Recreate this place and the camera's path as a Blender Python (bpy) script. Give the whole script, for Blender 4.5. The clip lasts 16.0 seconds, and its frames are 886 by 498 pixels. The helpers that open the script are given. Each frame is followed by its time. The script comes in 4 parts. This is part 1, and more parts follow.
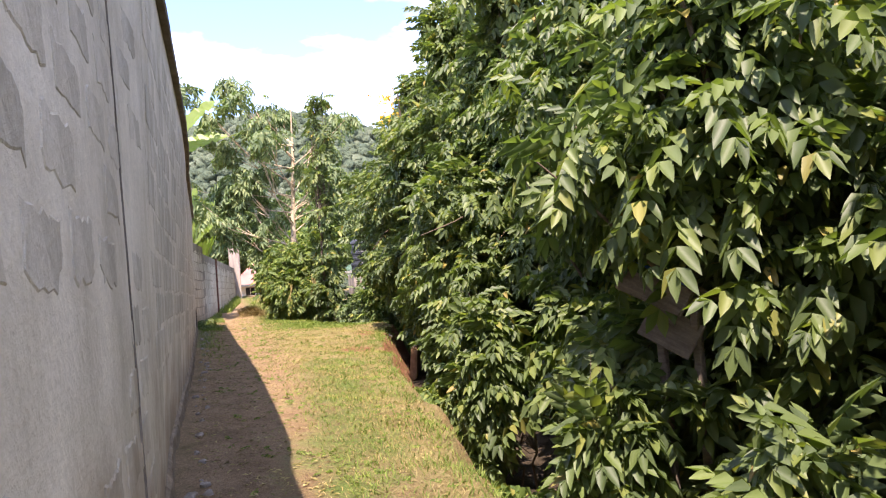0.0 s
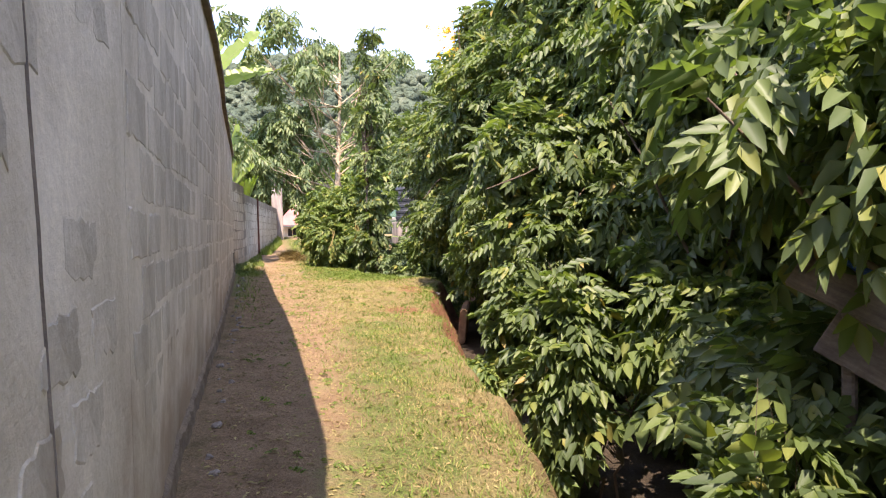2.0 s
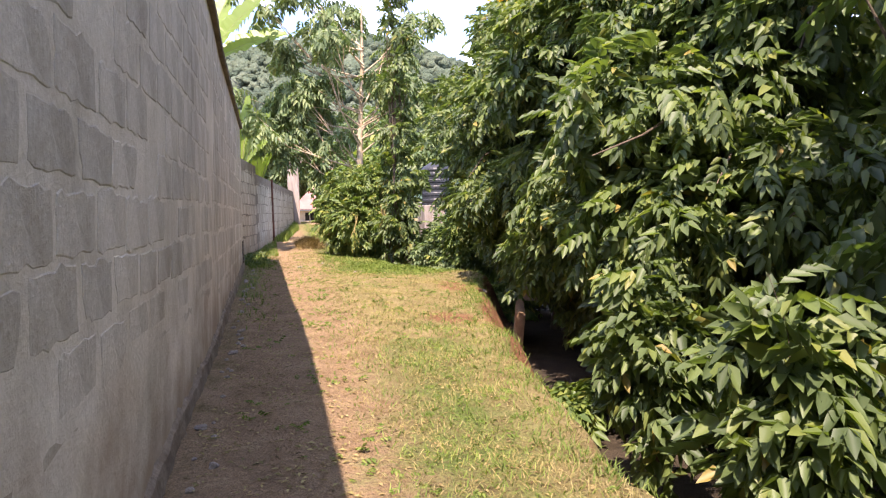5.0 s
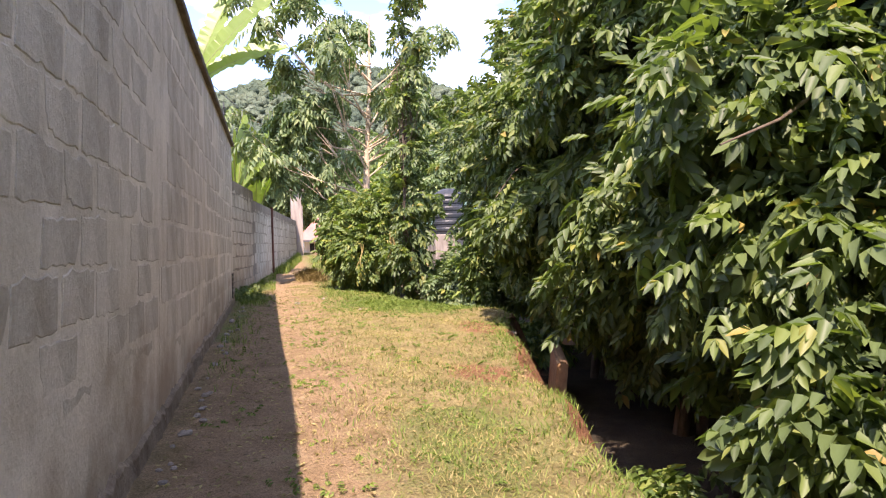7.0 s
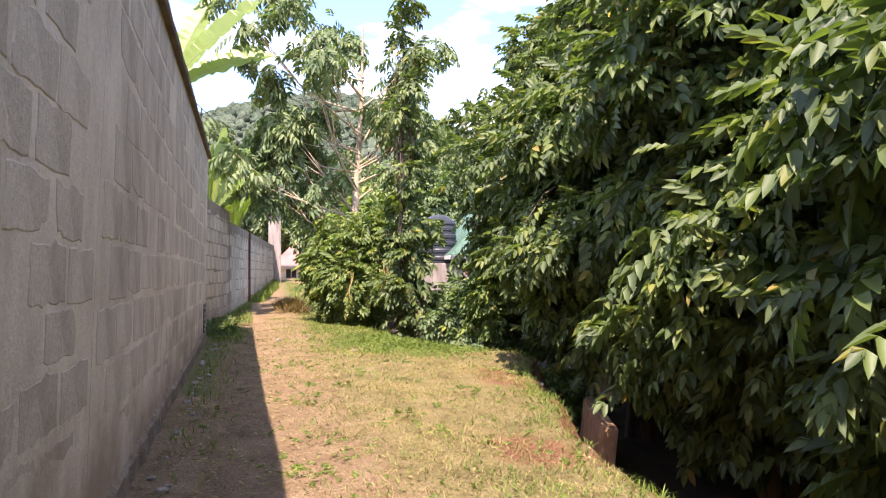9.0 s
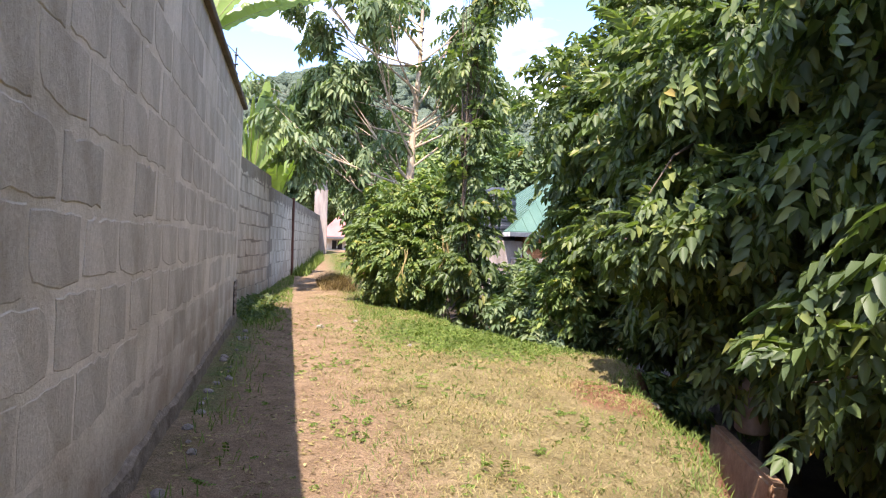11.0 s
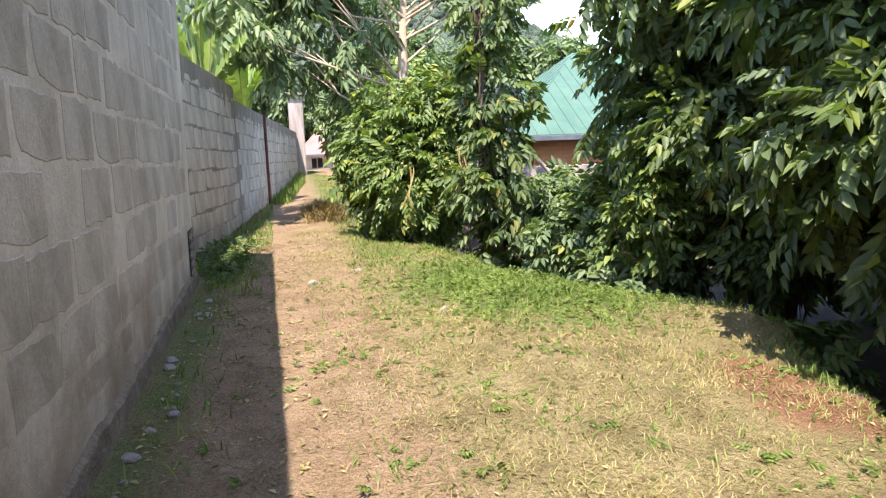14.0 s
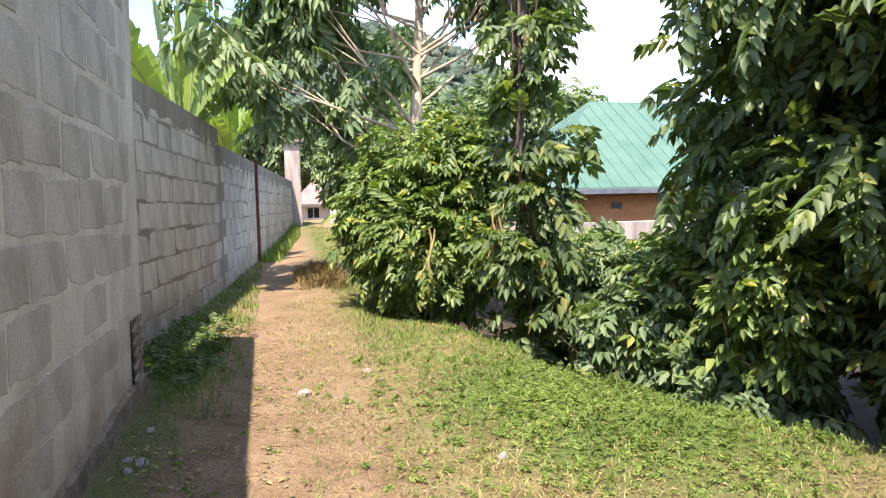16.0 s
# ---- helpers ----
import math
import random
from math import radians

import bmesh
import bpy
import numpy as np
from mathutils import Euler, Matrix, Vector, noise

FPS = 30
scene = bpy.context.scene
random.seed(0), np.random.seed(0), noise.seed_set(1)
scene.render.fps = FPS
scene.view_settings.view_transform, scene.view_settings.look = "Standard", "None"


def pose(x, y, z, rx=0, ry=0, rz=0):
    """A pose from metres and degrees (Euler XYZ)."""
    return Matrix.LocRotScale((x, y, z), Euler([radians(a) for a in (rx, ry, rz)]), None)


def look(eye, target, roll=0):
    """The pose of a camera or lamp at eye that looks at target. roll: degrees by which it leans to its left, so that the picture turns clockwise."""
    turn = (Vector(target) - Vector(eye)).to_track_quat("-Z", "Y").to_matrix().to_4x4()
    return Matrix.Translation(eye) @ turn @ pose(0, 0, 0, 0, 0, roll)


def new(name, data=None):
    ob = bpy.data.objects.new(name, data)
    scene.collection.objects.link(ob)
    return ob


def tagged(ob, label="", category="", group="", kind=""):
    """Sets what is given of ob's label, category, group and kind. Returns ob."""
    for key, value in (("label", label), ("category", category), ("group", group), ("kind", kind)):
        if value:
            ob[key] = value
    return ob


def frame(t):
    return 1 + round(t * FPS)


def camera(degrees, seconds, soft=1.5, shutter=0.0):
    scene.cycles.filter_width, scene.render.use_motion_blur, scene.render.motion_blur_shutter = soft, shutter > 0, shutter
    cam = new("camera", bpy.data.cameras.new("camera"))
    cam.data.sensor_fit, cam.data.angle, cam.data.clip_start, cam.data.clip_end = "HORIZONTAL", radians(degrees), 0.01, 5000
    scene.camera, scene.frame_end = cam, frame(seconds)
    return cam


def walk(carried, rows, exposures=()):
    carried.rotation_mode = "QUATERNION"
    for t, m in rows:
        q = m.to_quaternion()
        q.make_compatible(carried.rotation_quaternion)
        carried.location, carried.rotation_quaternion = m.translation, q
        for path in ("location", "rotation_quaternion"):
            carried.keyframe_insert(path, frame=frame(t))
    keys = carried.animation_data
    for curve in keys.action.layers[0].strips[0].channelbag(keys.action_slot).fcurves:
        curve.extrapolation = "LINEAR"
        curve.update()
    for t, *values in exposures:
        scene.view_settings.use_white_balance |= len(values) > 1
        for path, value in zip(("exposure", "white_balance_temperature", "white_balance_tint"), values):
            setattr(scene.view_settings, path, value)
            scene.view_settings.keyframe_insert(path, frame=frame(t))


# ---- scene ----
cam = camera(66.0, 16.0, soft=1.2)
PATH = [
    (0, (0.322, 0.239, 1.089), (0.977, 2.127, 1.173), -4.34),
    (0.5, (0.333, 0.556, 1.133), (1.002, 2.44, 1.195), -3.55),
    (1, (0.328, 0.929, 1.176), (1.022, 2.804, 1.225), -1.97),
    (1.5, (0.456, 1.258, 1.153), (0.95, 3.196, 1.11), -1.81),
    (2, (0.469, 1.571, 1.252), (1.003, 3.497, 1.189), -1.42),
    (2.5, (0.472, 1.978, 1.186), (1.09, 3.878, 1.11), -1.02),
    (3, (0.565, 2.385, 1.19), (1.109, 4.31, 1.195), -2.14),
    (3.5, (0.555, 2.787, 1.197), (1.081, 4.717, 1.194), -2.85),
    (4, (0.563, 3.211, 1.227), (1.117, 5.131, 1.142), -1.57),
    (4.5, (0.597, 3.67, 1.253), (1.114, 5.592, 1.064), -0.84),
    (4.7, (0.585, 3.829, 1.273), (1.066, 5.767, 1.162), -1.53),
    (6.8, (0.817, 5.817, 1.207), (1.376, 7.735, 1.102), -0.82),
    (7, (0.832, 5.965, 1.208), (1.303, 7.909, 1.192), -1.54),
    (7.5, (0.807, 6.321, 1.269), (1.252, 8.27, 1.328), -2.5),
    (8, (0.671, 6.703, 1.272), (1.221, 8.622, 1.386), -1.2),
    (8.2, (0.645, 6.875, 1.266), (1.211, 8.79, 1.373), -1.1),
    (10.3, (0.848, 9.021, 1.275), (1.298, 10.969, 1.304), 1.6),
    (10.5, (0.811, 9.235, 1.311), (1.244, 11.187, 1.338), 1.6),
    (11, (0.824, 9.642, 1.325), (1.241, 11.598, 1.316), 1.7),
    (11.5, (0.85, 10.137, 1.368), (1.266, 12.093, 1.348), 1.1),
    (12, (0.781, 10.607, 1.392), (1.201, 12.562, 1.338), 0.8),
    (12.5, (0.813, 11.091, 1.509), (1.223, 13.046, 1.411), 1.4),
    (13, (0.839, 11.519, 1.541), (1.146, 13.493, 1.439), -0.0),
    (13.5, (0.818, 11.945, 1.495), (1.144, 13.914, 1.365), -0.4),
    (14, (0.879, 12.305, 1.403), (1.338, 14.233, 1.13), -2.2),
    (14.5, (0.916, 12.828, 1.431), (1.267, 14.776, 1.147), -2.7),
    (15, (0.875, 13.342, 1.497), (1.279, 15.288, 1.272), -1.7),
    (15.5, (0.959, 13.854, 1.495), (1.428, 15.788, 1.297), -1.0),
    (16, (0.985, 14.31, 1.521), (1.467, 16.246, 1.391), -1.4),
]
walk(cam, [(t, look(eye, target, roll)) for t, eye, target, roll in PATH], exposures=[(0, 2.52, 7150, 27), (8, 2.46, 7150, 29), (11, 2.46, 6500, 24), (14, 2.5, 6400, 18), (16, 2.48, 6600, 18)])

# ---- light and sky ----
SUN_WAY = Vector((0.7, 1.7, -3.1)).normalized()
world = bpy.data.worlds.new("world")
scene.world = world
world.use_nodes = True
wn, wl = world.node_tree.nodes, world.node_tree.links
sky = wn.new("ShaderNodeTexSky")
sky.sky_type, sky.sun_disc = "NISHITA", False
sky.sun_elevation = math.asin(-SUN_WAY.z)
sky.sun_rotation = math.atan2(-SUN_WAY.x, -SUN_WAY.y)
sky.air_density, sky.dust_density, sky.ozone_density = 1.0, 0.3, 3.5
wco = wn.new("ShaderNodeTexCoord")
wmap = wn.new("ShaderNodeMapping")
wmap.inputs["Scale"].default_value = (1.0, 1.0, 2.6)
wmap.inputs["Location"].default_value = (3.7, 1.9, 0.6)
wnoise = wn.new("ShaderNodeTexNoise")
wnoise.inputs["Scale"].default_value, wnoise.inputs["Detail"].default_value, wnoise.inputs["Roughness"].default_value = 2.3, 7.0, 0.55
wramp = wn.new("ShaderNodeValToRGB")
wramp.color_ramp.elements[0].position, wramp.color_ramp.elements[1].position = 0.48, 0.77
wmix = wn.new("ShaderNodeMix")
wmix.data_type = "RGBA"
wmix.inputs["B"].default_value = (6.6, 6.6, 6.5, 1)
wl.new(wco.outputs["Generated"], wmap.inputs["Vector"])
wl.new(wmap.outputs["Vector"], wnoise.inputs["Vector"])
wl.new(wnoise.outputs["Fac"], wramp.inputs["Fac"])
wl.new(wramp.outputs["Color"], wmix.inputs["Factor"])
wdim = wn.new("ShaderNodeMix")
wdim.data_type, wdim.blend_type = "RGBA", "MULTIPLY"
wdim.inputs["Factor"].default_value = 1.0
wdim.inputs["B"].default_value = (0.62, 0.69, 0.8, 1)
wl.new(sky.outputs["Color"], wdim.inputs["A"])
wl.new(wdim.outputs["Result"], wmix.inputs["A"])
wl.new(wmix.outputs["Result"], wn["Background"].inputs["Color"])
wn["Background"].inputs["Strength"].default_value = 0.14
sun_data = bpy.data.lights.new("sun", "SUN")
sun_data.energy, sun_data.angle, sun_data.color = 2.7, radians(0.5), (1.0, 0.94, 0.84)
sun = new("sun", sun_data)
sun.matrix_world = look((-8, -17, 31), Vector((-8, -17, 31)) + SUN_WAY)


# ---- materials ----
def node_material(name, rough=0.8, spec=0.3):
    m = bpy.data.materials.new(name)
    m.use_nodes = True
    b = m.node_tree.nodes["Principled BSDF"]
    b.inputs["Roughness"].default_value = rough
    b.inputs["Specular IOR Level"].default_value = spec
    return m, m.node_tree.nodes, m.node_tree.links, b


def noise_node(n, l, scale, detail=5.0, rough=0.6, vec=None, stretch=None):
    co = n.new("ShaderNodeTexCoord")
    src = vec or co.outputs["Object"]
    if stretch:
        mp = n.new("ShaderNodeMapping")
        mp.inputs["Scale"].default_value = stretch
        l.new(src, mp.inputs["Vector"])
        src = mp.outputs["Vector"]
    t = n.new("ShaderNodeTexNoise")
    t.inputs["Scale"].default_value, t.inputs["Detail"].default_value, t.inputs["Roughness"].default_value = scale, detail, rough
    l.new(src, t.inputs["Vector"])
    return t.outputs["Fac"]


def ramp_node(n, l, fac, stops):
    r = n.new("ShaderNodeValToRGB")
    while len(r.color_ramp.elements) < len(stops):
        r.color_ramp.elements.new(0.5)
    for e, (p, c) in zip(r.color_ramp.elements, stops):
        e.position = p
        e.color = (*c, 1) if len(c) == 3 else c
    l.new(fac, r.inputs["Fac"])
    return r.outputs["Color"]


def mix_node(n, l, fac, a, b, mode="MIX"):
    m = n.new("ShaderNodeMix")
    m.data_type, m.blend_type = "RGBA", mode
    for key, v in (("Factor", fac), ("A", a), ("B", b)):
        if isinstance(v, (int, float)):
            m.inputs[key].default_value = v
        elif isinstance(v, tuple):
            m.inputs[key].default_value = (*v, 1)
        else:
            l.new(v, m.inputs[key])
    return m.outputs["Result"]


def math_node(n, l, op, a, b=0.5):
    m = n.new("ShaderNodeMath")
    m.operation = op
    for k, v in ((0, a), (1, b)):
        if isinstance(v, (int, float)):
            m.inputs[k].default_value = v
        else:
            l.new(v, m.inputs[k])
    return m.outputs[0]


def bump_node(n, l, b, height, strength, dist):
    u = n.new("ShaderNodeBump")
    u.inputs["Strength"].default_value, u.inputs["Distance"].default_value = strength, dist
    l.new(height, u.inputs["Height"])
    l.new(u.outputs["Normal"], b.inputs["Normal"])


def surface(name, stops, scale=6.0, fine=40.0, rough=0.85, bump=0.4, dist=0.01, spec=0.25, random=0.0, stretch=None, metallic=0.0, splash=False, speck=0.8):
    """A two-scale mottled material; random: spread of brightness from piece to piece."""
    m, n, l, b = node_material(name, rough, spec)
    a = noise_node(n, l, scale, 6, 0.62, stretch=stretch)
    f = noise_node(n, l, fine, 4, 0.7)
    col = ramp_node(n, l, a, stops)
    grain = ramp_node(n, l, f, [(0.25, (0.72, 0.72, 0.72)), (0.75, (1.15, 1.15, 1.15))])
    col = mix_node(n, l, speck, col, grain, "MULTIPLY")
    if random:
        oi = n.new("ShaderNodeObjectInfo")
        geo = n.new("ShaderNodeNewGeometry")
        r = math_node(n, l, "FRACT", math_node(n, l, "ADD", oi.outputs["Random"], geo.outputs["Random Per Island"]))
        v = ramp_node(n, l, r, [(0.0, (1 - random,) * 3), (1.0, (1 + random * 0.6,) * 3)])
        col = mix_node(n, l, 1.0, col, v, "MULTIPLY")
    if splash:
        geo2 = n.new("ShaderNodeNewGeometry")
        xyz = n.new("ShaderNodeSeparateXYZ")
        l.new(geo2.outputs["Position"], xyz.inputs["Vector"])
        wob = noise_node(n, l, 1.3, 5, 0.65, vec=geo2.outputs["Position"])
        lvl = math_node(n, l, "ADD", xyz.outputs["Z"], math_node(n, l, "MULTIPLY", math_node(n, l, "SUBTRACT", wob, 0.5), 2.2))
        msk = ramp_node(n, l, lvl, [(0.0, (0.75, 0.75, 0.75)), (0.75, (0, 0, 0))])
        col = mix_node(n, l, msk, col, (0.25, 0.16, 0.09))
        run = noise_node(n, l, 3.0, 5, 0.7, vec=geo2.outputs["Position"], stretch=(1.0, 1.6, 0.12))
        high = math_node(n, l, "ADD", math_node(n, l, "MULTIPLY", xyz.outputs["Z"], 0.22), math_node(n, l, "MULTIPLY", run, 0.9))
        col = mix_node(n, l, 1.0, col, ramp_node(n, l, high, [(1.0, (1.0, 1.0, 1.0)), (1.22, (0.66, 0.64, 0.61))]), "MULTIPLY")
        blot = noise_node(n, l, 0.9, 6, 0.7, vec=geo2.outputs["Position"])
        col = mix_node(n, l, 1.0, col, ramp_node(n, l, blot, [(0.34, (0.78, 0.765, 0.74)), (0.5, (1.0, 1.0, 1.0)), (0.7, (1.12, 1.12, 1.12))]), "MULTIPLY")
    l.new(col, b.inputs["Base Color"])
    b.inputs["Metallic"].default_value = metallic
    h = math_node(n, l, "ADD", a, math_node(n, l, "MULTIPLY", f, 0.5))
    bump_node(n, l, b, h, bump, dist)
    return m


def leaf_material(name, stops, rough=0.42, trans=0.3, spec=0.5):
    m, n, l, b = node_material(name, rough, spec)
    geo = n.new("ShaderNodeNewGeometry")
    col = ramp_node(n, l, geo.outputs["Random Per Island"], stops)
    big = noise_node(n, l, 1.1, 3, 0.6)
    col = mix_node(n, l, 0.7, col, ramp_node(n, l, big, [(0.3, (0.7, 0.75, 0.7)), (0.72, (1.25, 1.2, 1.0))]), "MULTIPLY")
    l.new(col, b.inputs["Base Color"])
    tr = n.new("ShaderNodeBsdfTranslucent")
    l.new(mix_node(n, l, 1.0, col, (1.5, 1.7, 0.6), "MULTIPLY"), tr.inputs["Color"])
    mx = n.new("ShaderNodeMixShader")
    mx.inputs["Fac"].default_value = trans
    l.new(b.outputs["BSDF"], mx.inputs[1])
    l.new(tr.outputs["BSDF"], mx.inputs[2])
    l.new(mx.outputs["Shader"], n["Material Output"].inputs["Surface"])
    return m


M_MORTAR = surface("cement_render", [(0.28, (0.43, 0.365, 0.255)), (0.45, (0.55, 0.475, 0.345)), (0.58, (0.63, 0.55, 0.41)), (0.74, (0.71, 0.63, 0.48))], 1.9, 34, 0.92, 0.8, 0.016, 0.15, stretch=(1, 1, 0.45), splash=True, speck=0.5)
M_BLOCK = surface("concrete_block", [(0.28, (0.37, 0.318, 0.228)), (0.5, (0.485, 0.42, 0.31)), (0.75, (0.59, 0.52, 0.395))], 2.6, 42, 0.95, 0.8, 0.016, 0.12, 0.1, stretch=(1, 1, 0.6), splash=True, speck=0.6)
M_COPING = surface("stained_coping", [(0.3, (0.09, 0.07, 0.05)), (0.7, (0.2, 0.165, 0.125))], 4, 50, 0.9, 0.7, 0.015)
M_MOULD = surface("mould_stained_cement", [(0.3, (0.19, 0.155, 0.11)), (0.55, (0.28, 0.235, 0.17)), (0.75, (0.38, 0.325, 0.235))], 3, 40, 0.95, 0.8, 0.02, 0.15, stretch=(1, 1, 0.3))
M_PLINTH = surface("rubble_plinth", [(0.3, (0.14, 0.1, 0.062)), (0.7, (0.3, 0.235, 0.16))], 5, 40, 0.97, 1.0, 0.03, 0.08)
M_BARK = surface("brown_bark", [(0.3, (0.06, 0.045, 0.03)), (0.7, (0.16, 0.12, 0.085))], 9, 50, 0.9, 0.9, 0.02, stretch=(1, 1, 0.25))
M_PALE = surface("pale_bark", [(0.3, (0.3, 0.22, 0.14)), (0.7, (0.52, 0.42, 0.29))], 7, 40, 0.85, 0.6, 0.015, stretch=(1, 1, 0.3))
M_LEAF = leaf_material("glossy_leaf", [(0.0, (0.055, 0.082, 0.036)), (0.4, (0.086, 0.122, 0.05)), (0.82, (0.115, 0.158, 0.05)), (0.965, (0.16, 0.185, 0.055)), (0.99, (0.19, 0.195, 0.055)), (1.0, (0.3, 0.21, 0.07))], 0.5, 0.34, 0.34)
M_LEAF2 = leaf_material("bright_leaf", [(0.0, (0.06, 0.1, 0.028)), (0.5, (0.105, 0.155, 0.042)), (0.9, (0.175, 0.215, 0.058)), (1.0, (0.26, 0.24, 0.07))], 0.5, 0.3, 0.35)
M_LEAF3 = leaf_material("dull_leaf", [(0.0, (0.07, 0.11, 0.05)), (0.6, (0.12, 0.17, 0.08)), (1.0, (0.19, 0.23, 0.11))], 0.55, 0.3, 0.35)
M_BANANA = leaf_material("banana_leaf", [(0.0, (0.1, 0.165, 0.03)), (0.7, (0.17, 0.24, 0.05)), (1.0, (0.26, 0.28, 0.08))], 0.4, 0.34)
M_GRASS = leaf_material("green_grass", [(0.0, (0.07, 0.11, 0.02)), (0.6, (0.12, 0.175, 0.035)), (1.0, (0.21, 0.24, 0.075))], 0.6, 0.3, 0.2)
M_STRAW = leaf_material("cut_straw", [(0.0, (0.13, 0.11, 0.04)), (0.5, (0.24, 0.2, 0.085)), (1.0, (0.38, 0.31, 0.16))], 0.7, 0.15, 0.15)
M_BRUSH = leaf_material("dry_brush", [(0.0, (0.09, 0.06, 0.03)), (0.5, (0.2, 0.14, 0.07)), (1.0, (0.36, 0.28, 0.14))], 0.8, 0.1, 0.1)
M_POD = surface("dry_pod", [(0.3, (0.2, 0.15, 0.055)), (0.7, (0.36, 0.28, 0.11))], 8, 40, 0.7, 0.3)
M_FLOWER = leaf_material("yellow_flower", [(0.0, (0.7, 0.36, 0.02)), (1.0, (0.85, 0.55, 0.05))], 0.6, 0.3)
M_SOIL = surface("ochre_soil", [(0.3, (0.2, 0.115, 0.06)), (0.7, (0.36, 0.23, 0.13))], 6, 50, 0.95, 0.8, 0.02)
M_RED = surface("red_earth", [(0.3, (0.15, 0.065, 0.035)), (0.7, (0.28, 0.14, 0.08))], 6, 50, 0.95, 0.8, 0.02)
M_WHITE = surface("weathered_whitewash", [(0.3, (0.42, 0.39, 0.34)), (0.65, (0.72, 0.69, 0.62))], 2.5, 30, 0.9, 0.3, 0.01, stretch=(1, 1, 0.4))
M_STAINED = surface("stained_plaster", [(0.3, (0.16, 0.13, 0.11)), (0.55, (0.32, 0.27, 0.23)), (0.8, (0.42, 0.37, 0.32))], 1.6, 30, 0.9, 0.3, 0.01, stretch=(2.2, 2.2, 0.4))
M_BRICK = surface("orange_brick", [(0.3, (0.42, 0.18, 0.075)), (0.7, (0.56, 0.27, 0.12))], 5, 60, 0.9, 0.4, 0.01, 0.2, 0.12)
M_GREEN = surface("green_roof_paint", [(0.3, (0.055, 0.115, 0.082)), (0.7, (0.088, 0.155, 0.113))], 1.2, 30, 0.6, 0.1, 0.005, 0.2)
M_REDROOF = surface("faded_red_roof", [(0.3, (0.3, 0.12, 0.1)), (0.7, (0.42, 0.19, 0.16))], 1.0, 20, 0.6, 0.1, 0.01)
M_FASCIA = surface("dark_fascia", [(0.3, (0.06, 0.07, 0.08)), (0.7, (0.13, 0.14, 0.15))], 3, 30, 0.6, 0.1)
M_TANK = surface("black_plastic", [(0.3, (0.02, 0.022, 0.026)), (0.7, (0.04, 0.044, 0.05))], 2, 30, 0.45, 0.1)
M_RUST = surface("rusty_pipe", [(0.3, (0.09, 0.03, 0.02)), (0.7, (0.17, 0.07, 0.045))], 8, 60, 0.8, 0.4, 0.005)
M_WOOD = surface("grey_wood", [(0.3, (0.14, 0.11, 0.09)), (0.7, (0.26, 0.21, 0.17))], 6, 50, 0.85, 0.5, 0.006, stretch=(1, 6, 6))
M_BLUE = surface("blue_paint", [(0.3, (0.06, 0.18, 0.55)), (0.7, (0.06, 0.14, 0.45))], 6, 40, 0.5, 0.2)
M_STEEL = surface("dark_steel", [(0.3, (0.05, 0.05, 0.055)), (0.7, (0.1, 0.1, 0.1))], 6, 40, 0.5, 0.2, metallic=0.6)
M_DARK = surface("dark_glass", [(0.3, (0.012, 0.013, 0.015)), (0.7, (0.03, 0.03, 0.034))], 4, 20, 0.2, 0.0)
M_STONE = surface("pale_stone", [(0.3, (0.2, 0.165, 0.13)), (0.7, (0.36, 0.31, 0.25))], 8, 60, 0.9, 0.6)
M_FOREST = surface("wooded_hill", [(0.35, (0.06, 0.085, 0.06)), (0.5, (0.09, 0.12, 0.08)), (0.7, (0.14, 0.165, 0.115))], 0.06, 0.35, 0.95, 1.0, 6.0, 0.1)


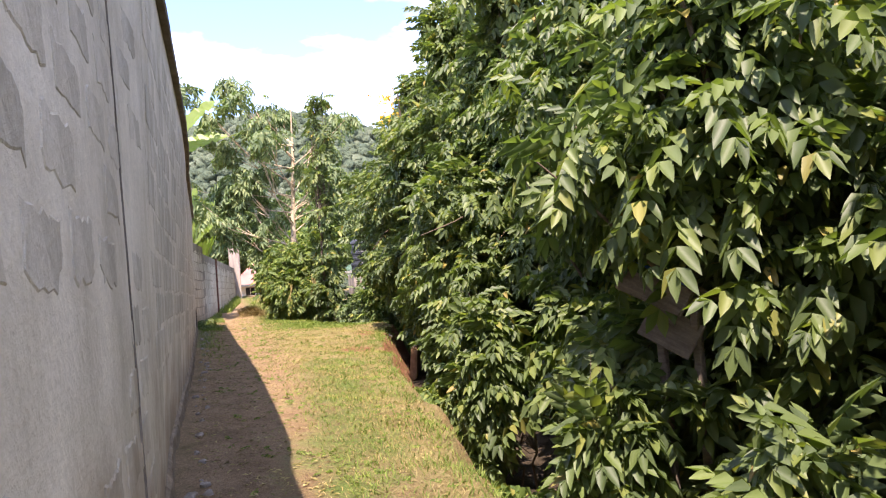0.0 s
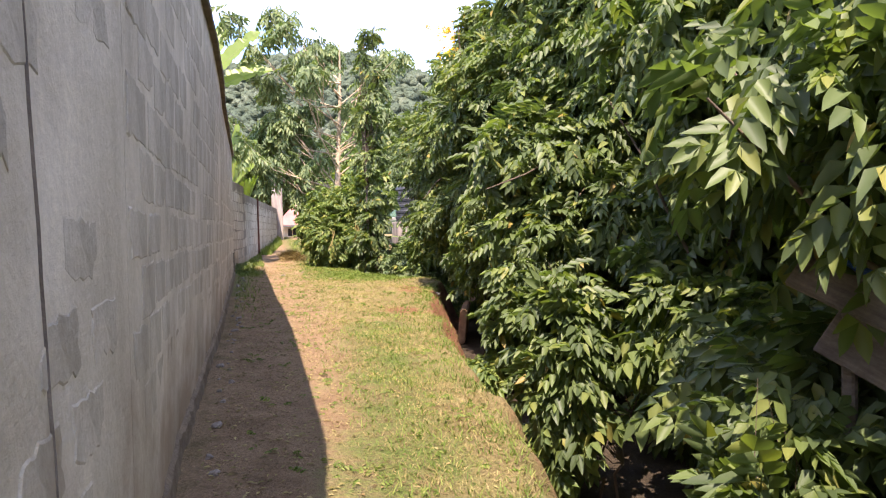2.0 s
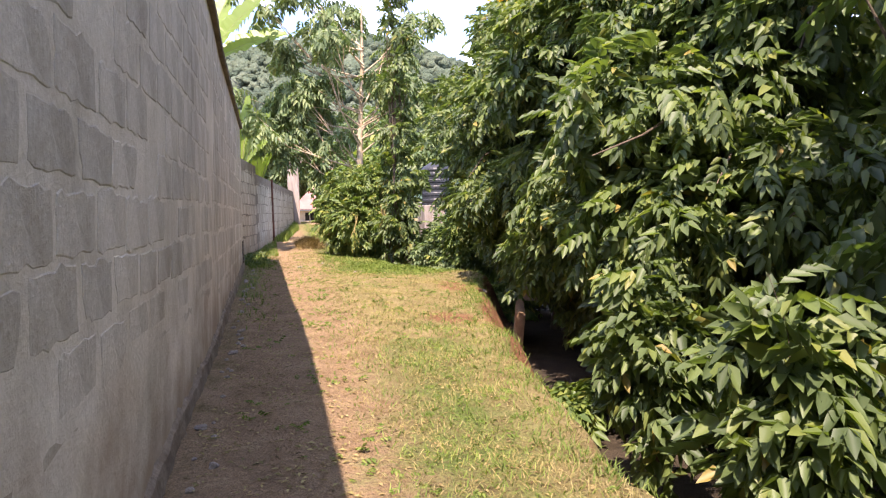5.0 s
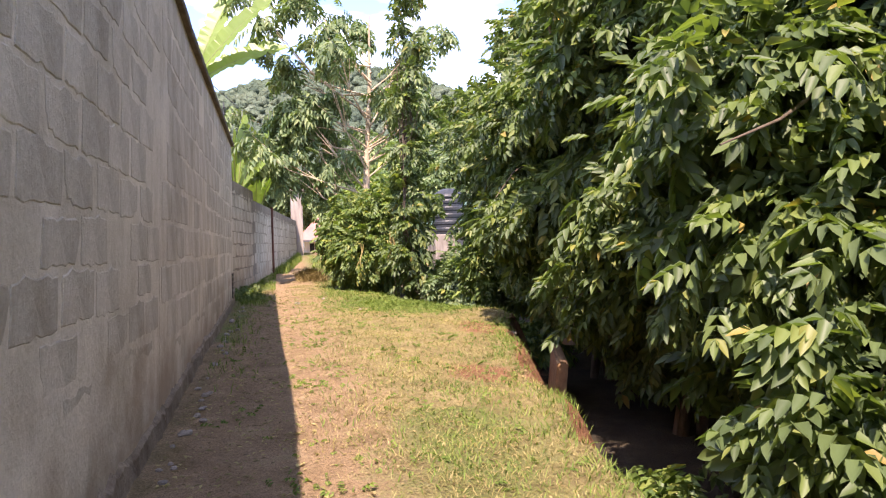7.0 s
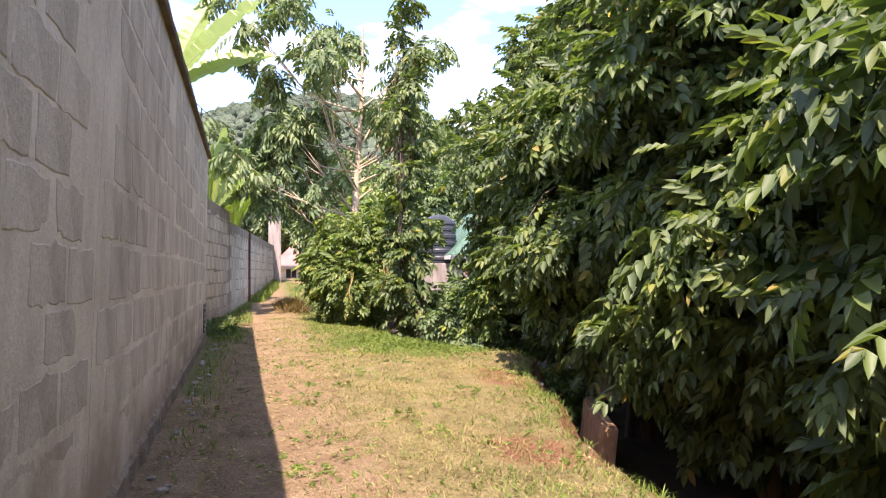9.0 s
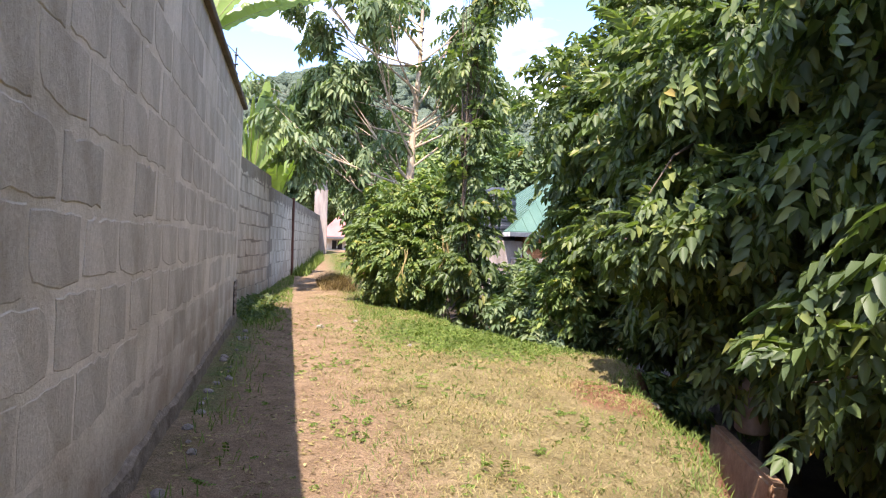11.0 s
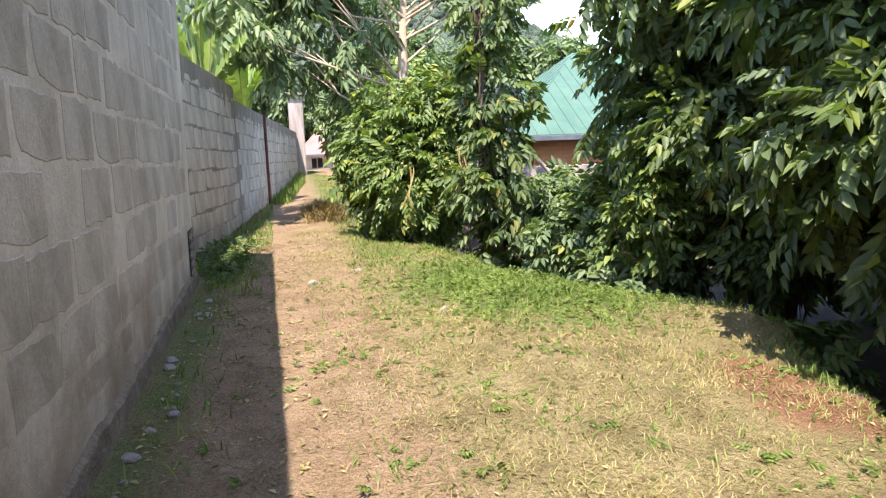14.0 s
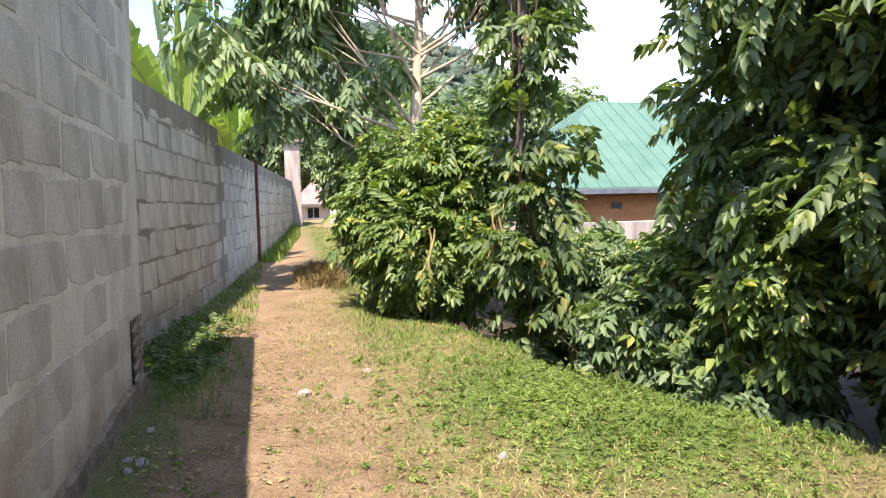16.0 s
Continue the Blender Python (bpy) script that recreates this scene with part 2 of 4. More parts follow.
def ground_material():
    m, n, l, b = node_material("path_ground", 0.95, 0.15)
    at = n.new("ShaderNodeAttribute")
    at.attribute_name = "cover"
    sep = n.new("ShaderNodeSeparateColor")
    l.new(at.outputs["Color"], sep.inputs["Color"])
    mid, fine, huge = noise_node(n, l, 2.6, 7, 0.68), noise_node(n, l, 34, 5, 0.7), noise_node(n, l, 0.5, 4, 0.6)
    soil = ramp_node(n, l, mid, [(0.3, (0.2, 0.128, 0.07)), (0.55, (0.31, 0.212, 0.122)), (0.75, (0.4, 0.29, 0.175))])
    straw = ramp_node(n, l, mid, [(0.3, (0.15, 0.115, 0.05)), (0.5, (0.25, 0.2, 0.09)), (0.72, (0.35, 0.28, 0.14))])
    green = ramp_node(n, l, fine, [(0.3, (0.06, 0.1, 0.02)), (0.7, (0.15, 0.2, 0.05))])
    red = ramp_node(n, l, mid, [(0.3, (0.17, 0.075, 0.04)), (0.7, (0.3, 0.15, 0.085))])
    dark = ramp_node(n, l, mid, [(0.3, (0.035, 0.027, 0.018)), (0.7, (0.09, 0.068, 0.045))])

    def masked(chan, width=0.28):
        s = math_node(n, l, "ADD", chan, math_node(n, l, "MULTIPLY", math_node(n, l, "SUBTRACT", mid, 0.5), 1.6))
        s = math_node(n, l, "ADD", s, math_node(n, l, "MULTIPLY", math_node(n, l, "SUBTRACT", fine, 0.5), 0.7))
        return ramp_node(n, l, s, [(0.5 - width, (0, 0, 0)), (0.5 + width, (1, 1, 1))])

    col = mix_node(n, l, masked(sep.outputs["Red"]), straw, soil)
    col = mix_node(n, l, masked(sep.outputs["Green"]), col, green)
    col = mix_node(n, l, masked(sep.outputs["Blue"], 0.2), col, red)
    # low alpha swaps the ground colour for the dark ramp
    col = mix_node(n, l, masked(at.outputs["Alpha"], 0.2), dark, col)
    col = mix_node(n, l, 0.85, col, ramp_node(n, l, fine, [(0.25, (0.62, 0.62, 0.62)), (0.75, (1.2, 1.2, 1.2))]), "MULTIPLY")
    dust = noise_node(n, l, 110, 3, 0.75)
    col = mix_node(n, l, 0.9, col, ramp_node(n, l, dust, [(0.3, (0.45, 0.43, 0.4)), (0.5, (1.0, 1.0, 1.0)), (0.72, (1.4, 1.38, 1.3))]), "MULTIPLY")
    l.new(col, b.inputs["Base Color"])
    h = math_node(n, l, "ADD", math_node(n, l, "MULTIPLY", mid, 1.5), fine)
    bump_node(n, l, b, h, 1.0, 0.05)
    return m


M_GROUND = ground_material()


# ---- building helpers ----
def obj(name, mesh, material, parent=None, label="", smooth=False):
    if material and not mesh.materials:
        mesh.materials.append(material)
    if smooth:
        mesh.polygons.foreach_set("use_smooth", np.ones(len(mesh.polygons), dtype=bool))
    ob = new(name, mesh)
    ob.parent = parent
    if label:
        tagged(ob, label)
    return ob


def part(name, bm, material, parent=None, label="", smooth=False):
    """Links a bmesh as one mesh object under its thing."""
    mesh = bpy.data.meshes.new(name)
    bm.to_mesh(mesh)
    bm.free()
    return obj(name, mesh, material, parent, label, smooth)


def raw(name, verts, faces, material, parent=None, label="", smooth=False):
    mesh = bpy.data.meshes.new(name)
    mesh.from_pydata([tuple(v) for v in verts], [], [tuple(f) for f in faces])
    mesh.update()
    return obj(name, mesh, material, parent, label, smooth)


def quads(name, verts, quad, material, parent=None, label=""):
    """A mesh of many quads from arrays."""
    verts, quad = np.asarray(verts, np.float32), np.asarray(quad, np.int32)
    mesh = bpy.data.meshes.new(name)
    mesh.vertices.add(len(verts))
    mesh.vertices.foreach_set("co", verts.ravel())
    mesh.loops.add(quad.size)
    mesh.loops.foreach_set("vertex_index", quad.ravel())
    mesh.polygons.add(len(quad))
    mesh.polygons.foreach_set("loop_start", np.arange(0, quad.size, quad.shape[1], dtype=np.int32))
    mesh.update(calc_edges=True)
    return obj(name, mesh, material, parent, label)


def thing(name, x, y, z, label, category, group="", kind="", rz=0):
    ob = new(name)
    ob.empty_display_size = 0.1
    ob.matrix_world = pose(x, y, z, 0, 0, rz)
    return tagged(ob, label, category, group, kind)


def box(x0, y0, z0, x1, y1, z1, bevel=0.0, seg=1):
    bm = bmesh.new()
    bmesh.ops.create_cube(bm, size=1.0, matrix=Matrix.Translation(((x0 + x1) / 2, (y0 + y1) / 2, (z0 + z1) / 2)) @ Matrix.Diagonal((x1 - x0, y1 - y0, z1 - z0, 1)))
    if bevel:
        bmesh.ops.bevel(bm, geom=bm.edges[:], offset=bevel, segments=seg, affect="EDGES")
    return bm


def tube_arrays(points, radii, sides=8):
    """Rings along a bent line, tapered."""
    pts = np.array(points, float)
    verts, faces = [], []
    for i, p in enumerate(pts):
        d = pts[min(i + 1, len(pts) - 1)] - pts[max(i - 1, 0)]
        d = d / (np.linalg.norm(d) + 1e-9)
        a = np.cross(d, (0.3, 0.9, 0.2) if abs(d[2]) > 0.9 else (0, 0, 1))
        a /= np.linalg.norm(a) + 1e-9
        b = np.cross(d, a)
        for k in range(sides):
            an = 2 * math.pi * k / sides
            verts.append(p + radii[i] * (math.cos(an) * a + math.sin(an) * b))
    for i in range(len(pts) - 1):
        for k in range(sides):
            k2 = (k + 1) % sides
            faces.append((i * sides + k, i * sides + k2, (i + 1) * sides + k2, (i + 1) * sides + k))
    return verts, faces


def tubes(name, lines, material, parent=None, label="", sides=8):
    verts, faces = [], []
    for points, radii in lines:
        v, f = tube_arrays(points, radii, sides)
        o = len(verts)
        verts += v
        faces += [tuple(i + o for i in q) for q in f]
    return raw(name, verts, faces, material, parent, label, True)


def bent(rng, a, b, n=6, wob=0.1):
    """A wobbly line from a to b."""
    a, b = np.array(a, float), np.array(b, float)
    pts = [a + (b - a) * (i / (n - 1)) for i in range(n)]
    for i in range(1, n - 1):
        pts[i] = pts[i] + rng.normal(0, wob, 3)
    return pts


# ---- the lie of the land ----
PATH_Z = ((-10, -0.24), (3, -0.2), (6.6, -0.13), (9, -0.06), (12, 0.0), (17, 0.08), (20, 0.15), (25, 0.22), (31, 0.36), (38, 0.62), (44, 0.88), (60, 0.8), (90, 0.2))
BANK_X = ((-10, 1.45), (3, 1.6), (4.5, 1.85), (6, 2.15), (8, 2.45), (10, 2.7), (11.5, 3.05), (13, 3.25), (14.5, 3.7), (15.8, 4.15), (16.8, 4.45), (17.6, 4.4), (18.5, 3.9), (19.5, 3.5), (21, 3.1), (23, 2.8), (26, 2.6), (30, 2.75), (38, 2.9), (50, 4.5))
WALL_X = ((-10, -0.05), (3.4, -0.03), (4.3, 0.07), (5, 0.08), (9, 0.125), (11, 0.11), (13, 0.06), (20, 0.0))


def table(rows, y):
    return np.interp(y, [r[0] for r in rows], [r[1] for r in rows])


def smooth01(v):
    v = np.clip(v, 0, 1)
    return v * v * (3 - 2 * v)


def wave(x, y, k):
    return np.sin(x * 1.7 * k + 0.6) * np.cos(y * 1.3 * k + 1.1) + 0.6 * np.sin(x * 3.1 * k + y * 2.3 * k) + 0.4 * np.cos(y * 5.3 * k - x * 4.1 * k)


def ground_z(x, y):
    x, y = np.asarray(x, float), np.asarray(y, float)
    base = table(PATH_Z, y)
    edge = table(BANK_X, y) + 0.1 * wave(x * 0, y, 2.0)
    drop = smooth01((x - edge) / (0.55 + 0.15 * wave(x * 0, y, 1.1) ** 2)) * 0.95 + smooth01((x - edge + 1.4) / 1.4) * 0.1
    fade = 1 - smooth01((y - 42) / 14)
    z = base - drop * fade + 0.012 * wave(x, y, 1.0) + 0.006 * wave(y, x, 3.7)
    z = z - 0.03 * np.exp(-((x - 0.95) / 0.45) ** 2) * fade
    z = z + 0.09 * np.exp(-((x - 0.55) / 0.45) ** 2 - ((y - 22.2) / 0.35) ** 2)
    z = z + 0.16 * np.exp(-((x - 1.75) / 0.35) ** 2 - ((y - 26.2) / 0.7) ** 2)
    z = z + 0.12 * np.exp(-((x - 4.3) / 0.4) ** 2 - ((y - 17.0) / 0.5) ** 2)
    far = smooth01((np.hypot(x, y - 20) - 70) / 200)
    return z * (1 - far) - 4.0 * far


def gz(x, y):
    return float(ground_z(x, y))


def build_ground():
    xs = np.concatenate([[-3000, -900, -300, -120, -60, -30, -14, -7, -4, -2.5, -1.5], np.arange(-0.9, 6.6, 0.09), [6.9, 7.4, 8, 9, 10.5, 13, 17, 24, 40, 80, 200, 600, 3000]])
    ys = np.concatenate([[-3000, -800, -200, -70, -30, -14, -8, -5], np.arange(-3, 32, 0.11), np.arange(32, 52, 0.5), [54, 58, 63, 70, 80, 95, 120, 180, 300, 700, 1500, 3000]])
    X, Y = np.meshgrid(xs, ys)
    Z = ground_z(X, Y)
    nx, ny = len(xs), len(ys)
    idx = np.arange(nx * ny).reshape(ny, nx)
    q = np.stack([idx[:-1, :-1], idx[:-1, 1:], idx[1:, 1:], idx[1:, :-1]], -1).reshape(-1, 4)
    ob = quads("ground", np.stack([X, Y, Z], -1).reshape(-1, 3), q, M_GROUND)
    mesh = ob.data
    mesh.polygons.foreach_set("use_smooth", np.ones(len(mesh.polygons), dtype=bool))
    edge = table(BANK_X, Y)
    centre = np.interp(Y, [0, 10, 16, 22, 30, 40, 60], [0.75, 0.85, 0.9, 1.1, 1.5, 2.2, 3.4])
    half = np.interp(Y, [0, 8, 16, 24, 40, 60], [0.75, 0.6, 0.5, 0.55, 0.7, 1.2])
    soil = 1 - smooth01((np.abs(X - centre) - half * 0.6) / 0.8)
    soil = np.maximum(soil, (X < centre) * 0.62)
    patch = np.exp(-((X - 3.3) / 1.1) ** 2 - ((Y - 18.8) / 1.5) ** 2) * 1.5
    early = 0.62 * np.exp(-((X - (edge - 0.75)) / 0.6) ** 2) * (Y < 11)
    verge = 0.55 * np.exp(-((X - 2.3) / 0.6) ** 2) * (Y > 21)
    weeds = 0.6 * np.exp(-((X - 0.15) / 0.25) ** 2) * (Y > 15)
    green = np.clip(np.maximum.reduce([patch, early, verge, weeds]), 0, 1)
    red = np.clip(1.1 * np.exp(-((X - 3.75) / 0.45) ** 2 - ((Y - 15.5) / 0.75) ** 2) + 1.0 * np.exp(-((X - 2.75) / 0.4) ** 2 - ((Y - 12.4) / 0.5) ** 2) + np.where(Y > 11, 0.9, 0.3) * smooth01((X - edge) / 0.2) * (1 - smooth01((X - edge - 0.7) / 0.5)), 0, 1)
    # 1 on the bank, 0 beyond its edge, where the ditch floor is coloured darker
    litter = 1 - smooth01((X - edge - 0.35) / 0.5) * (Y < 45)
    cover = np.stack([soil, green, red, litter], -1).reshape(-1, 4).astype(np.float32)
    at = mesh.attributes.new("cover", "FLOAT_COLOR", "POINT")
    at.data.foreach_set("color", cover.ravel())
    return tagged(ob, "trodden ochre earth path with dry cut grass and a green patch", "ground", kind="structure")


build_ground()


# ---- foliage ----
def pinnate(pairs, droop=0.35, width=0.14, leaflet=0.36):
    """One compound leaf of length 1 along x: folded, pointed leaflets in pairs and one at the tip. Two quads a leaflet."""
    verts, face = [], []

    def add(base, way, size):
        way = way / np.linalg.norm(way)
        side = np.cross(way, (0, 0, 1))
        side /= np.linalg.norm(side)
        up = np.cross(side, way)
        o = len(verts)
        sag = np.array((0, 0, -1.0))
        for u, s, h in ((0, 0, 0), (0.3, 1, 0.03), (0.68, 0.72, 0.0), (1, 0, 0), (0.68, -0.72, 0.0), (0.3, -1, 0.03)):
            verts.append(base + way * u * size + side * s * width * size * 1.25 + up * abs(s) * 0.1 * size + sag * (u * u) * 0.22 * size + up * h)
        face.extend([(o, o + 1, o + 2, o + 3), (o, o + 3, o + 4, o + 5)])

    for i in range(pairs):
        u = 0.22 + 0.72 * i / max(pairs - 1, 1)
        base = np.array((u, 0, -droop * u * u))
        size = leaflet * (0.8 + 0.35 * math.sin(math.pi * (0.15 + 0.8 * i / pairs)))
        for s in (1, -1):
            add(base, np.array((0.62, s * 0.8, -0.4 - 0.4 * u)), size)
    add(np.array((0.95, 0, -droop * 0.9)), np.array((1, 0, -0.75)), leaflet * 1.05)
    v, f = np.array(verts), np.array(face)
    return v, f


LEAF5, LEAF4, LEAF3 = pinnate(4, 0.55, 0.2, 0.44), pinnate(4, 0.4, 0.16, 0.42), pinnate(3, 0.3, 0.2, 0.5)


def turned(way, rng, n):
    """Frames whose x runs along way, z as far up as it can, a little rolled."""
    x = way / np.linalg.norm(way, axis=1, keepdims=True)
    up = np.tile(np.array((0, 0, 1.0)), (n, 1)) + rng.normal(0, 0.35, (n, 3))
    y = np.cross(up, x)
    y /= np.linalg.norm(y, axis=1, keepdims=True) + 1e-9
    z = np.cross(x, y)
    return np.stack([x, y, z], -1)


def sprays(rng, places, ways, sizes, leaf):
    v, f = leaf
    n = len(places)
    fr = turned(ways, rng, n)
    pts = np.einsum("nij,vj->nvi", fr, v) * sizes[:, None, None] + places[:, None, :]
    face = f[None] + (np.arange(n) * len(v))[:, None, None]
    return pts.reshape(-1, 3), face.reshape(-1, 4)


def crown(rng, clumps, density, size, leaf, shell=0.55, floor=None, back=1e9):
    """Leaves over and inside a set of ellipsoids, most of them near the outside."""
    V, F, off = [], [], 0
    for (cx, cy, cz), (rx, ry, rz) in clumps:
        area = 4 * math.pi * ((rx * ry + ry * rz + rx * rz) / 3)
        n = int(area * density)
        d = rng.normal(0, 1, (n, 3))
        d /= np.linalg.norm(d, axis=1, keepdims=True)
        r = np.where(rng.random(n) < 0.8, shell + (1.08 - shell) * rng.random(n) ** 0.6, 0.25 + 0.5 * rng.random(n))
        lump = 1 + 0.16 * np.sin(d[:, 0] * 5 + cx * 3) * np.cos(d[:, 2] * 6 + cz * 2) + 0.1 * np.sin(d[:, 1] * 9 + cy)
        p = np.array((cx, cy, cz)) + d * np.array((rx, ry, rz)) * (r * lump)[:, None]
        way = d * (0.9, 0.9, 0.55) + rng.normal(0, 0.45, (n, 3)) + np.array((0, 0, -0.12))
        s = size * (0.65 + 0.6 * rng.random(n))
        p = p - way / np.linalg.norm(way, axis=1, keepdims=True) * (s * 0.5)[:, None]
        if floor is not None:
            keep = (p[:, 2] > ground_z(p[:, 0], p[:, 1]) + floor) & ((p[:, 0] < back) | (rng.random(len(p)) < 0.3)) & ((back > 1e8) | (p[:, 0] > 2.5 - 0.6 * (p[:, 2] < 0.8)))
            keep &= np.hypot(np.hypot(p[:, 0] - 2.8, p[:, 1] - 3.85), (p[:, 2] - 0.95) * 1.3) > 0.2
            p, way, s = p[keep], way[keep], s[keep]
        v, f = sprays(rng, p, way, s, leaf)
        V.append(v)
        F.append(f + off)
        off += len(v)
    return np.concatenate(V), np.concatenate(F)


def leafy_tree(name, seed, x, y, height, clumps, density, size, leaf, mat, label, group, trunk_r=0.07, stems=3, bark=None, category="tree", shell=0.55, sway=0.45):
    rng = np.random.default_rng(seed)
    z0 = gz(x, y)
    t = thing(name, x, y, z0, label, category, group)
    inv = np.array((x, y, z0))
    lines = []
    for s in range(stems):
        foot = np.array((rng.normal(0, 0.12), rng.normal(0, 0.12), -0.05))
        top = np.array((rng.normal(0, sway), rng.normal(0, sway), height * (0.72 + 0.2 * rng.random())))
        pts = bent(rng, foot, top, 8, 0.07)
        lines.append((pts, [trunk_r * (1 - 0.8 * i / 7) for i in range(8)]))
    tubes("trunk", lines, bark or M_BARK, t)
    limbs = []
    for c, r in clumps:
        c = np.array(c) - inv
        base = lines[rng.integers(len(lines))][0][rng.integers(2, 6)]
        for k in range(4):
            tip = c + rng.normal(0, 0.45, 3) * np.array(r)
            limbs.append((bent(rng, base, tip, 5, 0.06), [trunk_r * k for k in (0.4, 0.31, 0.23, 0.16, 0.08)]))
    tubes("limb", limbs, bark or M_BARK, t, "", 5)
    v, f = crown(rng, clumps, density, size, leaf, shell, 0.02, x + 0.45 if name == "roadside_tree" else 1e9)
    quads("crown", v - inv, f, mat, t)
    return t


def hedge_clumps(rng, x, y, r, h, z0, low=0.35, swell=0.0):
    """A tall ragged shrub: lobes stacked from the ditch to the top; swell: how far the upper lobes lean over the path."""
    out, n = [], max(5, int(round(h / 0.85)))
    for j in range(n):
        u = j / (n - 1)
        z = low + (h - 0.5 - low) * u
        k = 0.8 + 0.25 * math.sin(math.pi * min(1, u * 1.3)) - 0.32 * max(0, u - 0.7) / 0.3
        for i in range(2):
            a = rng.random() * 6.28
            out.append(((x - swell * math.sin(math.pi * u) + 0.45 * r * k * math.cos(a), y + 0.45 * r * k * math.sin(a), z0 + z + rng.normal(0, 0.12)), (r * k * 0.7, r * k * 0.72, 0.72 * (h - low) / n / 0.85)))
    return out


HEDGE = ((3.95, 1.0, 1.5, 5.3, 0.4, 0.35, 0.0), (4.05, 4.0, 1.4, 4.8, 0.38, 0.35, 0.0), (4.7, 6.9, 1.4, 5.9, 0.36, 0.35, 0.0), (5.2, 9.9, 1.5, 7.6, 0.36, 0.6, 0.1), (5.35, 12.8, 1.5, 7.6, 0.36, 0.95, 0.12), (5.7, 15.7, 1.5, 7.0, 0.34, 1.2, 0.2), (6.35, 18.8, 1.55, 7.4, 0.34, 1.2, 0.5))
for i, (x, y, r, h, size, low, swell) in enumerate(HEDGE):
    rng = np.random.default_rng(100 + i)
    leafy_tree("roadside_tree", 200 + i, x, y, h, hedge_clumps(rng, x, y, r, h, -0.95, low, swell), 40, size * 0.84, LEAF5, M_LEAF, "dense dark green broadleaf tree with glossy compound leaves over a ditch", "trees along the ditch")
for i, (x, y) in enumerate(((7.4, 2.0), (7.8, 6.2), (8.2, 10.4), (8.5, 14.4), (9.2, 18.0))):
    rng = np.random.default_rng(140 + i)
    leafy_tree("background_tree", 240 + i, x, y, 6.0, hedge_clumps(rng, x, y, 1.9, 6.6, -0.95), 8, 0.6, LEAF4, M_LEAF, "dense dark green tree behind the ditch", "trees behind the ditch")


# ---- walls ----
def wall_face(y):
    return float(table(WALL_X, y))


LEAN = ((-10, 0.1), (3.4, 0.08), (4.3, -0.05), (6, -0.13), (7, -0.14), (9, -0.14), (11, -0.11), (13, -0.08), (20, -0.05))


def wall_point(y, z):
    """A point of the high wall's face: its foot stands a little back from its head."""
    return Vector((wall_face(y) + float(table(LEAN, y)) * (1 - min(1.0, max(0.0, z / 3.3))), y, z))


def high_wall(index, y0, y1, end):
    """One length of a tall cement-block wall along the path, with an overhanging coping and a rough footing."""
    ys = list(np.linspace(y0, y1, max(2, int((y1 - y0) / 0.3) + 1)))
    verts, faces = [], []
    for y in ys:
        for dx, z in ((0, -0.3), (0, 1.0), (0, 2.2), (0, 3.22), (-0.22, 3.22), (-0.22, -0.3)):
            verts.append(wall_point(y, z) + Vector((dx, 0, 0)))
    for i in range(len(ys) - 1):
        for k in range(6):
            a, b = i * 6 + k, i * 6 + (k + 1) % 6
            faces.append((a, b, b + 6, a + 6))
    n = len(verts)
    faces += [tuple(range(5, -1, -1)), tuple(range(n - 6, n))]
    wall = raw("wall_high_%d" % index, verts, faces, M_MORTAR)
    tagged(wall, "tall grey cement-block wall with smeared mortar joints", "wall", kind="structure")
    cv, cf = [], []
    rng = np.random.default_rng(40 + index)
    yc = list(np.arange(y0, y1 - 0.2, 0.35)) + [y1 + end]
    for y in yc:
        x = wall_face(y) + 0.03 + rng.normal(0, 0.003)
        for dx, z in ((0.02, 3.225), (0.03, 3.25), (0.02, 3.3), (-0.12, 3.34), (-0.3, 3.3), (-0.3, 3.225)):
            cv.append((x + dx, y, z + rng.normal(0, 0.003)))
    for i in range(len(yc) - 1):
        for k in range(6):
            a, b = i * 6 + k, i * 6 + (k + 1) % 6
            cf.append((a, b, b + 6, a + 6))
    n = len(cv)
    cf += [tuple(range(5, -1, -1)), tuple(range(n - 6, n))]
    raw("coping", cv, cf, M_COPING, wall, "weather-stained brown concrete coping")
    pv, pf = [], []
    yy = np.arange(y0, y1 + 0.01, 0.1)
    for y in yy:
        z = gz(wall_face(y) + 0.1, y)
        top = z + 0.13 + rng.normal(0, 0.012)
        w = 0.025 + abs(rng.normal(0, 0.01))
        x = wall_point(y, 0.1).x
        for dx, zz in ((w + 0.02, z - 0.15), (w, top - 0.02), (w - 0.02, top), (0.003, top + 0.012)):
            pv.append((x + dx, y, zz))
    for i in range(len(yy) - 1):
        for k in range(3):
            a = i * 4 + k
            pf.append((a, a + 1, a + 5, a + 4))
    raw("plinth", pv, pf, M_PLINTH, wall, "rough concrete footing")
    return wall


def wall_joint(y, width):
    """A dark open joint that runs up the wall."""
    r = np.random.default_rng(int(y * 10))
    v, f = [], []
    for i, z in enumerate(np.linspace(0.0, 3.2, 26)):
        p = wall_point(y + r.normal(0, 0.004), z)
        w = width * (0.4 + 0.9 * r.random())
        v += [(p.x - 0.002, p.y - w, z), (p.x + 0.0075, p.y, z), (p.x - 0.002, p.y + w, z)]
        if i:
            o = 3 * i
            f += [(o - 3, o - 2, o + 1, o), (o - 2, o - 1, o + 2, o + 1)]
    return raw("open_joint", v, f, M_COPING, WALL_HIGH[0] if y < 4.1 else WALL_HIGH[1], "dark open joint")


def low_x(y):
    return -0.4 + 0.1 * (y - 20)


